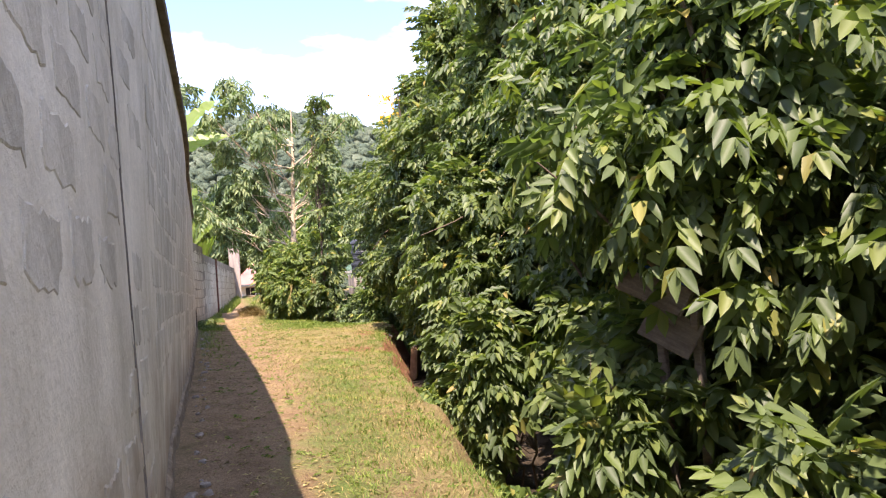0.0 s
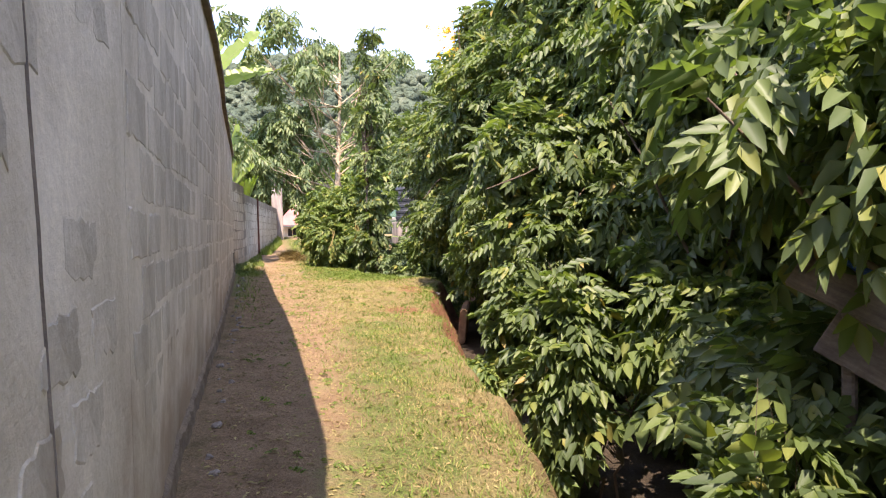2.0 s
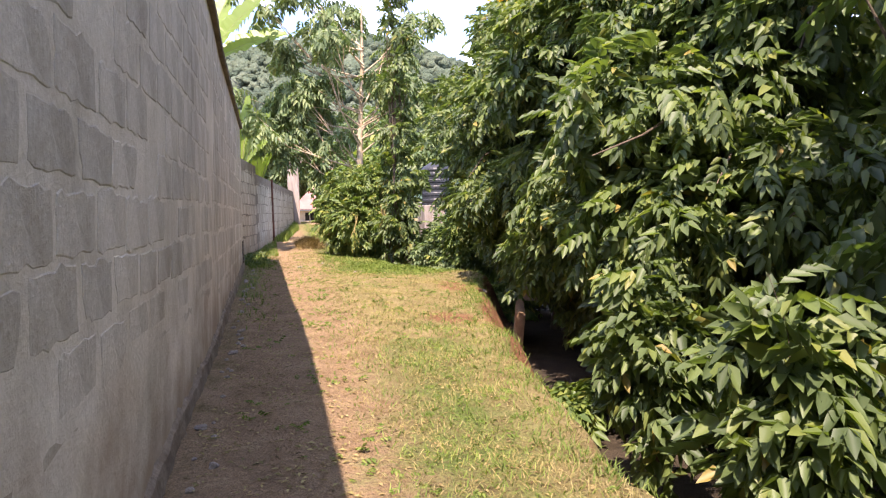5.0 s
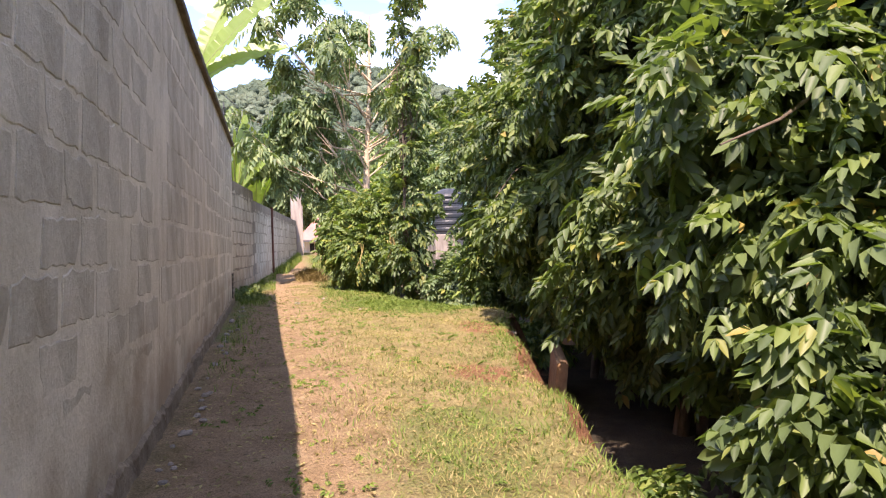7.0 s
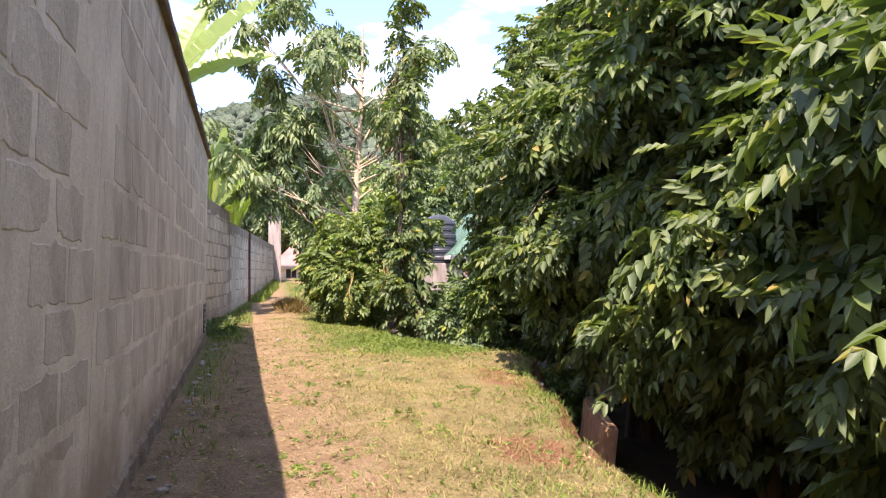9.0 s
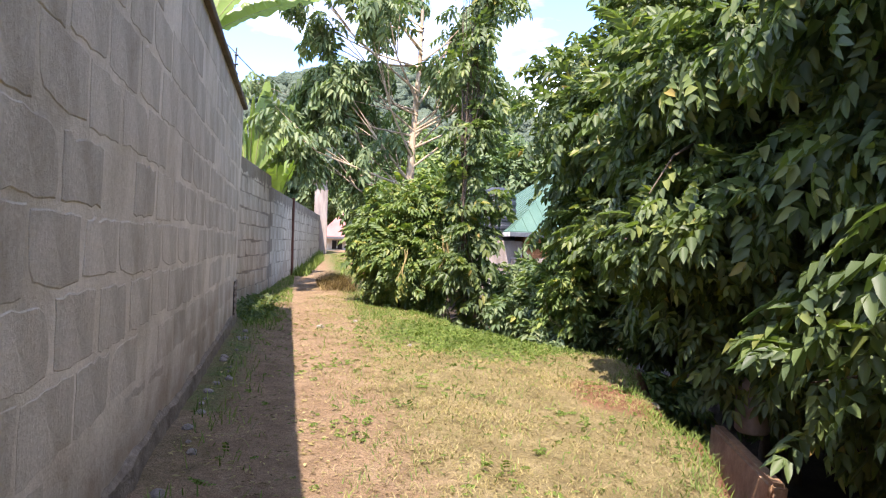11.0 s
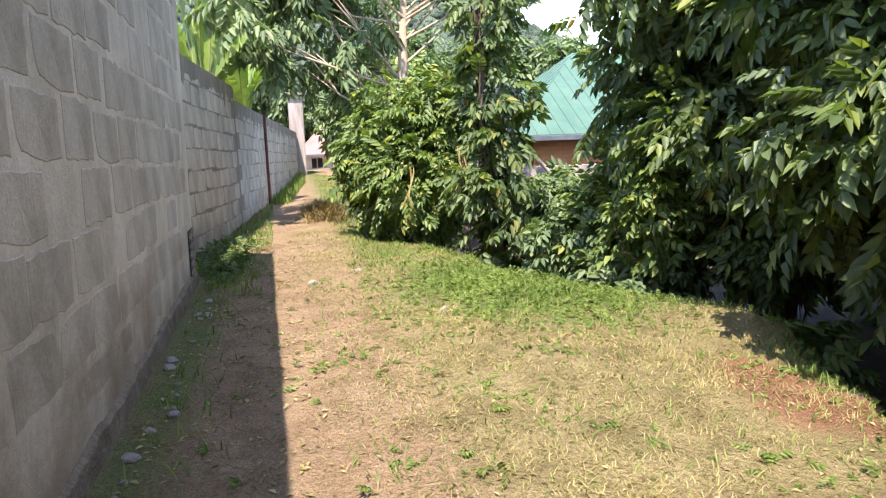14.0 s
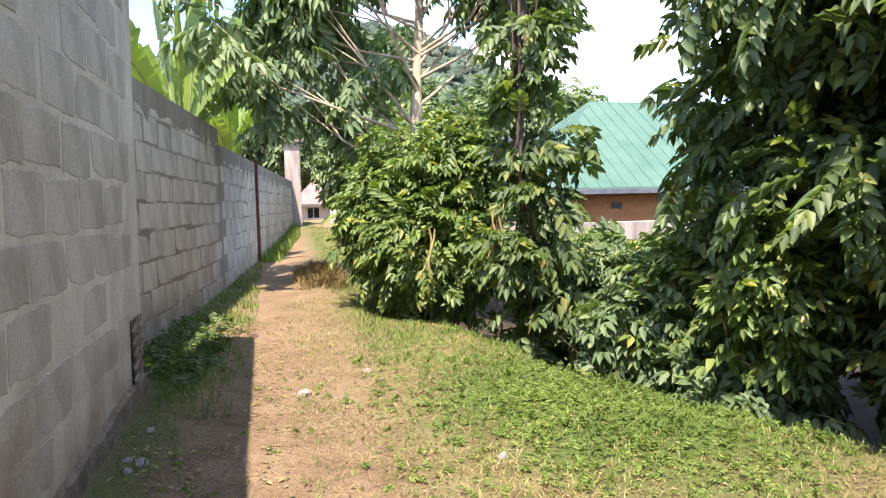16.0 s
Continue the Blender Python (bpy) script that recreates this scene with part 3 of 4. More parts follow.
def low_wall():
    """A lower block wall that goes on from the high one, stepped down once."""
    def slab(name, y0, y1, ztop, parent=None, mat=M_BLOCK):
        v = []
        for y in (y0, y1):
            for dx, z in ((0, -0.2), (0, ztop), (-0.18, ztop), (-0.18, -0.2)):
                v.append((low_x(y) + dx, y, z))
        f = [(0, 1, 5, 4), (1, 2, 6, 5), (2, 3, 7, 6), (3, 0, 4, 7), (0, 3, 2, 1), (4, 5, 6, 7)]
        return raw(name, v, f, mat, parent)
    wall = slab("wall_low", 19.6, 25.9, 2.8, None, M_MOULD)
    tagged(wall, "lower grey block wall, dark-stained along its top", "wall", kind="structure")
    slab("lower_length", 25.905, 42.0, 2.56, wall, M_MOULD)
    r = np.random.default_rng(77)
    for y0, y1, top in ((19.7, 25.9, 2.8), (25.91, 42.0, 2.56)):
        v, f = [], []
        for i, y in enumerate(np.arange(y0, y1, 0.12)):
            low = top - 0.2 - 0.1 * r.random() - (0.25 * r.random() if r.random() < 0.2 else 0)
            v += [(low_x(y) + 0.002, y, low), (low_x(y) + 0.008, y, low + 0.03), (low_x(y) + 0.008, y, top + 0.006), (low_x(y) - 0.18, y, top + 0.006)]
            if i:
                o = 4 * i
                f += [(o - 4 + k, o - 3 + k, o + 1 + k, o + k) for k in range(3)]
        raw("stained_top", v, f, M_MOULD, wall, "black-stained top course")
    return wall


WALL_HIGH = [high_wall(1, -9, 4.2, 0), high_wall(2, 4.203, 11.0, 0), high_wall(3, 11.003, 20.0, 0.02)]
WALL_LOW = low_wall()
wall_joint(3.22, 0.0014)

# fence post on the wall's end, with insulators
post = thing("fence_post", -0.12, 19.75, 3.3, "dark steel electric-fence post with insulators on the wall", "post")
tubes("post_shaft", [([(0, 0, 0), (0, 0, 0.35), (0.02, 0, 0.75)], [0.014, 0.014, 0.012])], M_STEEL, post)
for k in range(5):
    tubes("insulator", [([(0.0, -0.02, 0.12 + 0.13 * k), (0.05, -0.02, 0.12 + 0.13 * k)], [0.018, 0.012])], M_TANK, post)

grille = thing("vent_grille", wall_point(19.72, 0.5).x, 19.72, 0.5, "rusty slatted vent set in the foot of the wall", "vent")
part("frame", box(0.004, -0.16, -0.22, 0.014, 0.16, 0.24), M_DARK, grille)
for k in range(5):
    sl = part("slat", box(0.012, -0.15, -0.02, 0.034, 0.15, 0.018, 0.003), M_PLINTH, grille)
    sl.matrix_local = pose(0, 0, -0.17 + 0.09 * k, 18, 0, 0)

pipe = thing("rusty_post", low_x(30.4) + 0.035, 30.4, gz(0.7, 30.4), "rust-brown steel pipe standing against the block wall", "post")
tubes("pipe_shaft", [([(0, 0, -0.05), (-0.01, 0, 1.0), (-0.005, 0, 2.3)], [0.05, 0.048, 0.046])], M_RUST, pipe)

# gate pillar
pil = thing("gate_pillar", 1.85, 42.4, gz(1.85, 42.4), "whitewashed square gate pillar with a flat slab top", "pillar")
part("shaft", box(-0.3, -0.3, -0.1, 0.3, 0.3, 3.3, 0.02), M_STAINED, pil)
part("slab", box(-0.48, -0.48, 3.3, 0.48, 0.48, 3.42, 0.02), M_COPING, pil, "dark concrete slab")
part("side_wall", box(-0.22, 0.3, -0.1, 0.3, 3.0, 2.3, 0.02), M_MORTAR, pil)


# ---- mid-distance plants ----
def ball_clumps(rng, cx, cy, z0, z1, rx, n, k=0.55):
    out = []
    for i in range(n):
        d = rng.normal(0, 1, 3)
        d /= np.linalg.norm(d)
        zc, rz = (z0 + z1) / 2, (z1 - z0) / 2
        out.append(((cx + d[0] * rx * (1 - k), cy + d[1] * rx * (1 - k), zc + d[2] * rz * (1 - k)), (rx * k, rx * k, rz * k)))
    return out


rng = np.random.default_rng(31)
leafy_tree("round_bush", 301, 3.3, 23.4, 2.6, ball_clumps(rng, 3.15, 23.3, 0.0, 2.75, 1.35, 13), 46, 0.26, LEAF5, M_LEAF2, "rounded bright green bush with long drooping leaves", "bushes by the path", 0.05, 5, category="bush")
leafy_tree("slim_tree", 302, 3.92, 21.7, 7.8, [((3.92 + 0.18 * math.sin(i * 2.1), 21.7 + 0.15 * math.cos(i * 1.7), -0.2 + 0.6 * i), (0.66 - 0.03 * i - 0.18 * (i % 2), 0.66 - 0.03 * i, 0.26)) for i in range(13)], 28, 0.32, LEAF5, M_LEAF, "slim upright tree with tiers of pinnate leaves", "trees beyond the bush", 0.04, 1, sway=0.06)


def pale_tree():
    rng = np.random.default_rng(303)
    x, y = 3.25, 25.3
    z0 = gz(x, y)
    t = thing("pale_trunk_tree", x, y, z0, "tall tree with a pale orange trunk and a thin open crown", "tree", "trees beyond the bush")
    trunk = [(0, 0, -0.1), (0.03, 0, 1.5), (0.0, 0, 2.6), (0.06, 0, 3.4), (0.12, 0.05, 4.6), (0.25, 0.1, 6.4), (0.3, 0.1, 8.6)]
    tubes("trunk", [(trunk, [0.15, 0.13, 0.12, 0.11, 0.08, 0.055, 0.02])], M_PALE, t)
    limbs, tips = [], []
    for k in range(34):
        a = rng.random() * 6.28 if k % 3 else 3.14 + rng.normal(0, 0.5)
        hb = 2.6 + rng.random() * 4.6
        base = np.array((np.interp(hb, [0, 3.4, 6], [0, 0.06, 0.3]), 0.02, hb))
        reach = (0.8 + 1.5 * rng.random()) * (1.0 if k % 3 else 1.35)
        rise = 0.5 + 2.4 * rng.random()
        tip = base + np.array((math.cos(a) * reach, math.sin(a) * reach * 0.8, rise))
        mid = (base + tip) / 2 + np.array((0, 0, -0.25)) + rng.normal(0, 0.08, 3)
        limbs.append(([base, (base + mid) / 2, mid, (mid + tip) / 2 + rng.normal(0, 0.06, 3), tip], [0.03, 0.026, 0.02, 0.013, 0.006]))
        tips.append(tip)
        for j in range(2):
            tp = tip + rng.normal(0, 0.4, 3)
            limbs.append(([mid, (mid + tp) / 2 + rng.normal(0, 0.1, 3), tp], [0.013, 0.009, 0.004]))
            tips.append(tp)
    tubes("limb", limbs, M_PALE, t, "", 6)
    # drooping rosettes at the twig ends
    P = np.concatenate([tip + rng.normal(0, 0.12, (13, 3)) for tip in tips])
    W = rng.normal(0, 0.75, (len(P), 3)) * np.array((1, 1, 0.4)) + np.array((0, 0, -0.45))
    v, f = sprays(rng, P, W, 0.44 * (0.7 + 0.6 * rng.random(len(P))), LEAF4)
    quads("crown", v, f, M_LEAF3, t)


pale_tree()


def banana(seed, x, y, h, leaves, spread, size=2.0, name="banana_plant", ways=None, blade=0.3):
    """Banana: a stout sheath stem and long arching blades, split along the edge."""
    rng = np.random.default_rng(seed)
    z0 = gz(x, y)
    t = thing(name, x, y, z0, "banana plant with broad yellow-green leaves behind the wall", "banana plant", "banana plants")
    tubes("stem", [([(0, 0, -0.1), (0.03, 0, h * 0.5), (0, 0, h)], [0.14, 0.12, 0.07])], surface_cache["stem"], t)
    for k in range(leaves):
        a = 2.4 * k + rng.normal(0, 0.25)
        lean = spread * (0.35 + 0.75 * (k / leaves))
        L = size + rng.random() * 0.7
        if ways:
            a, lean = ways[k]
        n = 34
        V, F = [], []
        for i in range(n + 1):
            u = i / n
            out = lean * L * (0.35 * u + 0.65 * u * u)
            up = L * (1.05 * u - lean * 0.75 * u ** 2.4)
            if ways:
                out, up = L * math.sin(lean) * u ** 1.15, L * (math.cos(lean) * u - 0.12 * lean * u ** 3)
            c = np.array((math.cos(a) * (out + 0.08), math.sin(a) * (out + 0.08), h * 0.93 + up))
            side = np.array((-math.sin(a), math.cos(a), 0.0))
            if ways:
                # blades turned edge-up, as wind and age leave them
                side = 0.45 * side + 0.85 * np.array((-math.cos(lean) * math.cos(a), 0, math.sin(lean)))
            w = 0.03 if u < 0.14 else (blade if ways else 0.2) * math.sin(math.pi * min(1, (u - 0.1) / 0.91)) ** 0.5
            tear = rng.normal(0, 0.03)
            w *= 1 - (0.55 * rng.random() if rng.random() < 0.18 else 0.05 * rng.random())
            V += [c + side * w + np.array((0, 0, w * 0.35 + tear)), c, c - side * w + np.array((0, 0, w * 0.35 - tear))]
            if i < n:
                o = 3 * i
                V_next = o + 3
                F += [(o, o + 1, V_next + 1, V_next), (o + 1, o + 2, V_next + 2, V_next + 1)]
        ob = raw("leaf_blade", V, F, M_BANANA, t)
        rib = [V[3 * i + 1] - np.array((0, 0, 0.012)) for i in range(0, n + 1, 3)]
        tubes("midrib", [(rib, [0.022 * (1 - 0.85 * i / (len(rib) - 1)) for i in range(len(rib))])], surface_cache["stem"], ob, "pale green midrib", 5)


surface_cache = {"stem": surface("banana_stem", [(0.3, (0.1, 0.13, 0.04)), (0.7, (0.26, 0.27, 0.1))], 5, 30, 0.6, 0.3, stretch=(3, 3, 0.3))}
banana(401, -1.2, 24.0, 5.5, 7, 0.85, 2.5, ways=((0.1, 1.02), (-0.25, 0.72), (0.5, 0.4), (2.6, 0.3), (-2.2, 0.45), (3.6, 0.8), (1.7, 0.75)))
rb = np.random.default_rng(44)
banana(402, -0.25, 25.0, 2.5, 13, 0.5, 1.7, ways=[(2.4 * k + rb.normal(0, 0.2), 0.12 + 1.05 * (k / 12) ** 1.2) for k in range(13)], blade=0.19)
banana(403, 0.2, 29.6, 2.0, 8, 0.6)
banana(404, -1.6, 30.5, 3.0, 8, 0.5)

# trees further along
FAR_TREES = ((0.5, 74, 9.0, 3.2), (6.0, 76, 9.0, 3.4), (4.6, 31.5, 3.0, 1.0), (5.2, 36.0, 5.0, 1.5), (5.2, 52, 5.5, 1.8), (0.2, 53, 7.5, 2.4), (-6.5, 48, 6.0, 2.4), (7.5, 48, 8.0, 2.8), (11.5, 46, 8.0, 3.0), (6.2, 41.0, 6.0, 1.8), (16, 44, 8, 3), (-8, 33, 6, 2.2))
for i, (x, y, h, r) in enumerate(FAR_TREES):
    rng = np.random.default_rng(500 + i)
    z0 = gz(x, y)
    leafy_tree("far_tree", 520 + i, x, y, h, ball_clumps(rng, x, y, z0 + h * 0.12, z0 + h, r, 12, 0.5), 6, 0.72, LEAF3, M_LEAF3 if i % 3 else M_LEAF2, "leafy green tree further along the path", "trees further off", 0.12, 2)

# saplings that lean out over the ditch
for i, (x, y, z0, z1, r) in enumerate(((3.3, 8.6, -0.8, 0.9, 0.42), (3.0, 6.8, -0.75, 1.0, 0.4), (5.6, 18.2, -0.2, 1.5, 0.6), (4.8, 18.9, 0.1, 1.55, 0.55), (2.85, 2.7, -0.75, 0.4, 0.36), (2.75, 4.2, -0.7, 0.5, 0.4))):
    rng = np.random.default_rng(560 + i)
    leafy_tree("sapling", 580 + i, x + 0.2, y, max(0.6, z1 + 0.5), ball_clumps(rng, x, y, z0, z1, r, 7, 0.6), 26, 0.28, LEAF5, M_LEAF2 if i == 3 else M_LEAF, "young sapling with bright green toothed leaves over the ditch", "saplings", 0.014, 2, category="sapling")

# low shrubs on the lip of the ditch
SHRUBS = ((4.75, 19.1, 1.5, 0.7), (5.3, 20.3, 2.3, 0.9), (4.45, 20.4, 1.7, 0.7), (6.4, 22.5, 2.0, 0.9), (5.4, 22.0, 2.2, 0.9), (7.6, 24.5, 1.9, 1.0), (6.3, 25.2, 2.0, 1.0), (8.8, 25.5, 1.7, 1.1), (4.7, 17.6, 0.45, 0.4), (2.9, 7.2, 0.5, 0.4), (2.6, 5.4, 0.5, 0.45), (3.5, 10.6, 0.55, 0.45), (2.3, 3.7, 0.55, 0.4), (3.6, 27.5, 1.3, 0.8), (3.9, 29.3, 1.5, 0.9), (5.3, 17.4, 0.8, 0.7))
for i, (x, y, h, r) in enumerate(SHRUBS):
    rng = np.random.default_rng(600 + i)
    z0 = gz(x, y)
    leafy_tree("low_shrub", 620 + i, x, y, h * 0.8, ball_clumps(rng, x, y, z0 + 0.02, z0 + h, r, 8, 0.55), 44, 0.24, LEAF3, M_LEAF3 if i in (0, 2, 4) else M_LEAF2, "low leafy shrub on the lip of the ditch", "shrubs along the ditch", 0.008, 3, category="shrub")


# ---- houses beyond ----
def hip_roof(x0, x1, y0, y1, ze, zr, inset, thick=0.06):
    ym = (y0 + y1) / 2
    v = [(x0, y0, ze), (x1, y0, ze), (x1, y1, ze), (x0, y1, ze), (x0 + inset, ym, zr), (x1 - inset, ym, zr)]
    v += [(a, b, c - thick) for a, b, c in v]
    f = [(0, 1, 5, 4), (1, 2, 5), (2, 3, 4, 5), (3, 0, 4), (6, 10, 11, 7), (7, 11, 8), (8, 11, 10, 9), (9, 10, 6), (0, 6, 7, 1), (1, 7, 8, 2), (2, 8, 9, 3), (3, 9, 6, 0)]
    return v, f


def green_house():
    x0, x1, y0, y1, ze, zr = 7.3, 17.5, 30.0, 38.0, 1.85, 4.6
    h = thing("green_roof_house", 12, 34, -0.9, "orange brick house with a green painted sheet-metal roof", "house")
    o = np.array((12, 34, -0.9))
    v, f = hip_roof(x0, x1, y0, y1, ze, zr, 3.4)
    roof = raw("roof", np.array(v) - o, f, M_GREEN, h, "green painted sheet-metal roof")
    # standing ribs of the sheets on the two slopes in view
    ribs = []
    for x in np.arange(x0 + 0.2, x1, 0.38):
        top = min(1.0, min(x - x0, x1 - x) / 3.4)
        ribs.append(([np.array((x, y0 + 0.01, ze + 0.008)) - o, np.array((x, y0 + 4 * top, ze + (zr - ze) * top + 0.008)) - o], [0.016, 0.016]))
    for y in np.arange(y0 + 0.3, y1, 0.38):
        top = min(1.0, min(y - y0, y1 - y) / 4.0)
        ribs.append(([np.array((x0 + 0.01, y, ze + 0.008)) - o, np.array((x0 + 3.4 * top, y, ze + (zr - ze) * top + 0.008)) - o], [0.016, 0.016]))
    for r in ribs:
        tubes("rib", [r], M_GREEN, roof, "", 4)
    part("fascia", box(x0 - 12 - 0.02, y0 - 34 - 0.03, ze + 0.9 - 0.17, x1 - 12 + 0.02, y0 - 34, ze + 0.9 - 0.03, 0.01), M_FASCIA, h, "dark gutter board")
    part("side_fascia", box(x0 - 12 - 0.03, y0 - 34, ze + 0.9 - 0.17, x0 - 12, y1 - 34, ze + 0.9 - 0.03, 0.01), M_WHITE, h)
    wall = part("wall", box(8.0 - 12, 30.7 - 34, 0, 17 - 12, 37.4 - 34, ze + 0.9 - 0.05), M_BRICK, h)
    # brick courses on the front
    base = bpy.data.meshes.new("brick")
    bm = box(-0.16, -0.006, -0.05, 0.16, 0.004, 0.05, 0.004)
    bm.to_mesh(base)
    bm.free()
    base.materials.append(M_BRICK)
    for r in range(7):
        for c in range(20):
            b = new("brick", base)
            b.parent = wall
            b.location = (8.0 - 12 + 0.17 + 0.34 * c + (0.17 if r % 2 else 0), 30.7 - 34, 1.82 + 0.115 * r)
    part("vent", box(-2.35, 30.68 - 34, 2.2, -2.05, 30.69 - 34, 2.36), M_DARK, h)


green_house()

yard = thing("yard_wall", 10.5, 28.6, -0.95, "low plastered yard wall with dark rain stains", "wall", kind="structure")
part("wall_face", box(-3.6, 0, -0.1, 6.5, 0.18, 1.98, 0.015), M_STAINED, yard)
plank = thing("leaning_plank", 7.6, 28.4, 0.5, "pale plank leaning over the yard wall", "plank")
tubes("board", [([(-0.4, 0, 0.75), (0.5, -0.1, -0.35)], [0.05, 0.05])], M_STONE, plank, "", 4)

tank = thing("water_tank", 7.25, 31.4, 1.0, "ribbed black plastic water tank on a stand", "water tank")
prof = []
for k in range(41):
    z = k / 40
    r = 0.62 + (0.025 if (k // 3) % 2 else 0) if z < 0.8 else 0.62 * math.cos((z - 0.8) / 0.2 * 1.25) + 0.02
    prof.append((r, z * 1.75 + 0.55))
vs, fs, S = [], [], 28
for r, z in prof:
    for k in range(S):
        vs.append((r * math.cos(6.2832 * k / S), r * math.sin(6.2832 * k / S), z))
for i in range(len(prof) - 1):
    for k in range(S):
        fs.append((i * S + k, i * S + (k + 1) % S, (i + 1) * S + (k + 1) % S, (i + 1) * S + k))
fs.append(tuple(range((len(prof) - 1) * S, len(prof) * S)))
raw("shell", vs, fs, M_TANK, tank)
part("stand", box(-0.7, -0.7, -1.95, 0.7, 0.7, 0.55, 0.02), M_STAINED, tank)


def red_house():
    h = thing("red_roof_house", 6, 63, 0.6, "small pale house with a faded red roof", "house")
    o = np.array((6, 63, 0.6))
    v, f = hip_roof(2.3, 11.5, 60, 67, 1.78, 4.3, 2.4)
    raw("roof", np.array(v) - o, f, M_REDROOF, h, "faded red metal roof")
    part("fascia", box(2.3 - 6, 59.95 - 63, 1.02, 11.5 - 6, 59.99 - 63, 1.16), M_FASCIA, h)
    part("wall", box(2.9 - 6, 60.7 - 63, -0.8, 11 - 6, 66.5 - 63, 1.1), M_WHITE, h)
    for k in range(4):
        x = 3.3 + 1.5 * k - 6
        w = part("window", box(x, 60.66 - 63, 0.25, x + 0.75, 60.69 - 63, 0.9), M_DARK, h)
        part("window_bar", box(x + 0.35, 60.63 - 63, 0.25, x + 0.4, 60.655 - 63, 0.9), M_WHITE, w)


red_house()
wb = thing("white_block", 3.95, 46, gz(3.95, 46), "whitewashed concrete block at the end of the path", "block")
part("body", box(-0.35, -0.3, -0.1, 0.35, 0.3, 0.65, 0.04), M_WHITE, wb)


# ---- hill ----
def hill():
    xs = np.arange(-420, 640, 7.0)
    ys = np.arange(230, 560, 7.0)
    X, Y = np.meshgrid(xs, ys)
    ridge = 92 + 12 * np.sin(X / 95.0 + 0.7) + 7 * np.sin(X / 37.0) - 0.0011 * (X + 20) ** 2 * (X > -20) * 0.55 - 0.0004 * (X + 20) ** 2 * (X <= -20)
    ridge = np.maximum(ridge, 14)
    Z = -8 + ridge * 1.05 * smooth01((Y - 235) / 190) 
    rng = np.random.default_rng(9)
    Z = Z + rng.normal(0, 1.6, Z.shape) * smooth01((Y - 240) / 60)
    nx, ny = len(xs), len(ys)
    idx = np.arange(nx * ny).reshape(ny, nx)
    q = np.stack([idx[:-1, :-1], idx[:-1, 1:], idx[1:, 1:], idx[1:, :-1]], -1).reshape(-1, 4)
    ob = quads("backdrop_hill", np.stack([X, Y, Z], -1).reshape(-1, 3), q, M_FOREST)
    ob.data.polygons.foreach_set("use_smooth", np.ones(len(ob.data.polygons), dtype=bool))
    tagged(ob, "distant hill covered in woodland", "hill", kind="structure")
    # tree crowns over the hillside
    n = 9000
    px, py = rng.uniform(-260, 360, n), rng.uniform(262, 440, n)
    r2 = 92 + 12 * np.sin(px / 95.0 + 0.7) + 7 * np.sin(px / 37.0) - 0.0011 * (px + 20) ** 2 * (px > -20) * 0.55 - 0.0004 * (px + 20) ** 2 * (px <= -20)
    pz = -8 + np.maximum(r2, 14) * 1.05 * smooth01((py - 235) / 190)
    ico = bmesh.new()
    bmesh.ops.create_icosphere(ico, subdivisions=1, radius=1.0)
    iv = np.array([v.co[:] for v in ico.verts])
    itri = np.array([[v.index for v in fc.verts] for fc in ico.faces])
    ico.free()
    s = rng.uniform(1.6, 4.2, n)
    V = iv[None] * s[:, None, None] * (1, 1, 0.85) + rng.normal(0, 0.22, (n, len(iv), 3)) * s[:, None, None] + np.stack([px, py, pz + 0.5 * s], -1)[:, None, :]
    F = itri[None] + (np.arange(n) * len(iv))[:, None, None]
    w = quads("hill_woods", V.reshape(-1, 3), F.reshape(-1, 3), M_FOREST)
    tagged(w, "distant woodland on the hillside", "woods", kind="stuff")


hill()


# ---- ground cover ----
def blades(rng, px, py, length, width, lean, name, mat, label, category):
    """Thin bent blades, each a strip of two quads."""
    n = len(px)
    a = rng.random(n) * 6.283
    out = np.stack([np.cos(a), np.sin(a), np.zeros(n)], -1)
    side = np.stack([-np.sin(a), np.cos(a), np.zeros(n)], -1)
    L = length * (0.5 + rng.random(n))
    t = np.clip(rng.normal(lean, 0.22, n), 0.0, 1.45)
    base = np.stack([px, py, ground_z(px, py) + 0.001], -1)
    up = np.array((0, 0, 1.0))
    mid = base + (out * np.sin(t * 0.7)[:, None] + up * np.cos(t * 0.7)[:, None]) * (L * 0.55)[:, None]
    tip = mid + (out * np.sin(t)[:, None] + up * np.cos(t)[:, None]) * (L * 0.5)[:, None]
    mid[:, 2] = np.maximum(mid[:, 2], base[:, 2] + 0.006)
    w = (width * (0.6 + 0.8 * rng.random(n)))[:, None]
    V = np.stack([base - side * w, base + side * w, mid + side * w * 0.8, mid - side * w * 0.8, tip + side * w * 0.15, tip - side * w * 0.15], 1)
    k = (np.arange(n) * 6)[:, None]
    F = np.stack([k + np.array((0, 1, 2, 3)), k + np.array((3, 2, 4, 5))], 1).reshape(-1, 4)
    ob = quads(name, V.reshape(-1, 3), F, mat)
    return tagged(ob, label, category, kind="stuff")


def scatter(rng, n, x0, x1, y0, y1, weight):
    x, y = rng.uniform(x0, x1, n), rng.uniform(y0, y1, n)
    k = rng.random(n) < weight(x, y)
    return x[k], y[k]


def on_bank(x, y, m=0.0):
    return x < table(BANK_X, y) + m


def clotted(x, y, k):
    return np.clip(0.5 + 0.45 * wave(x, y, k) + 0.25 * wave(y, x, k * 2.7), 0, 1)


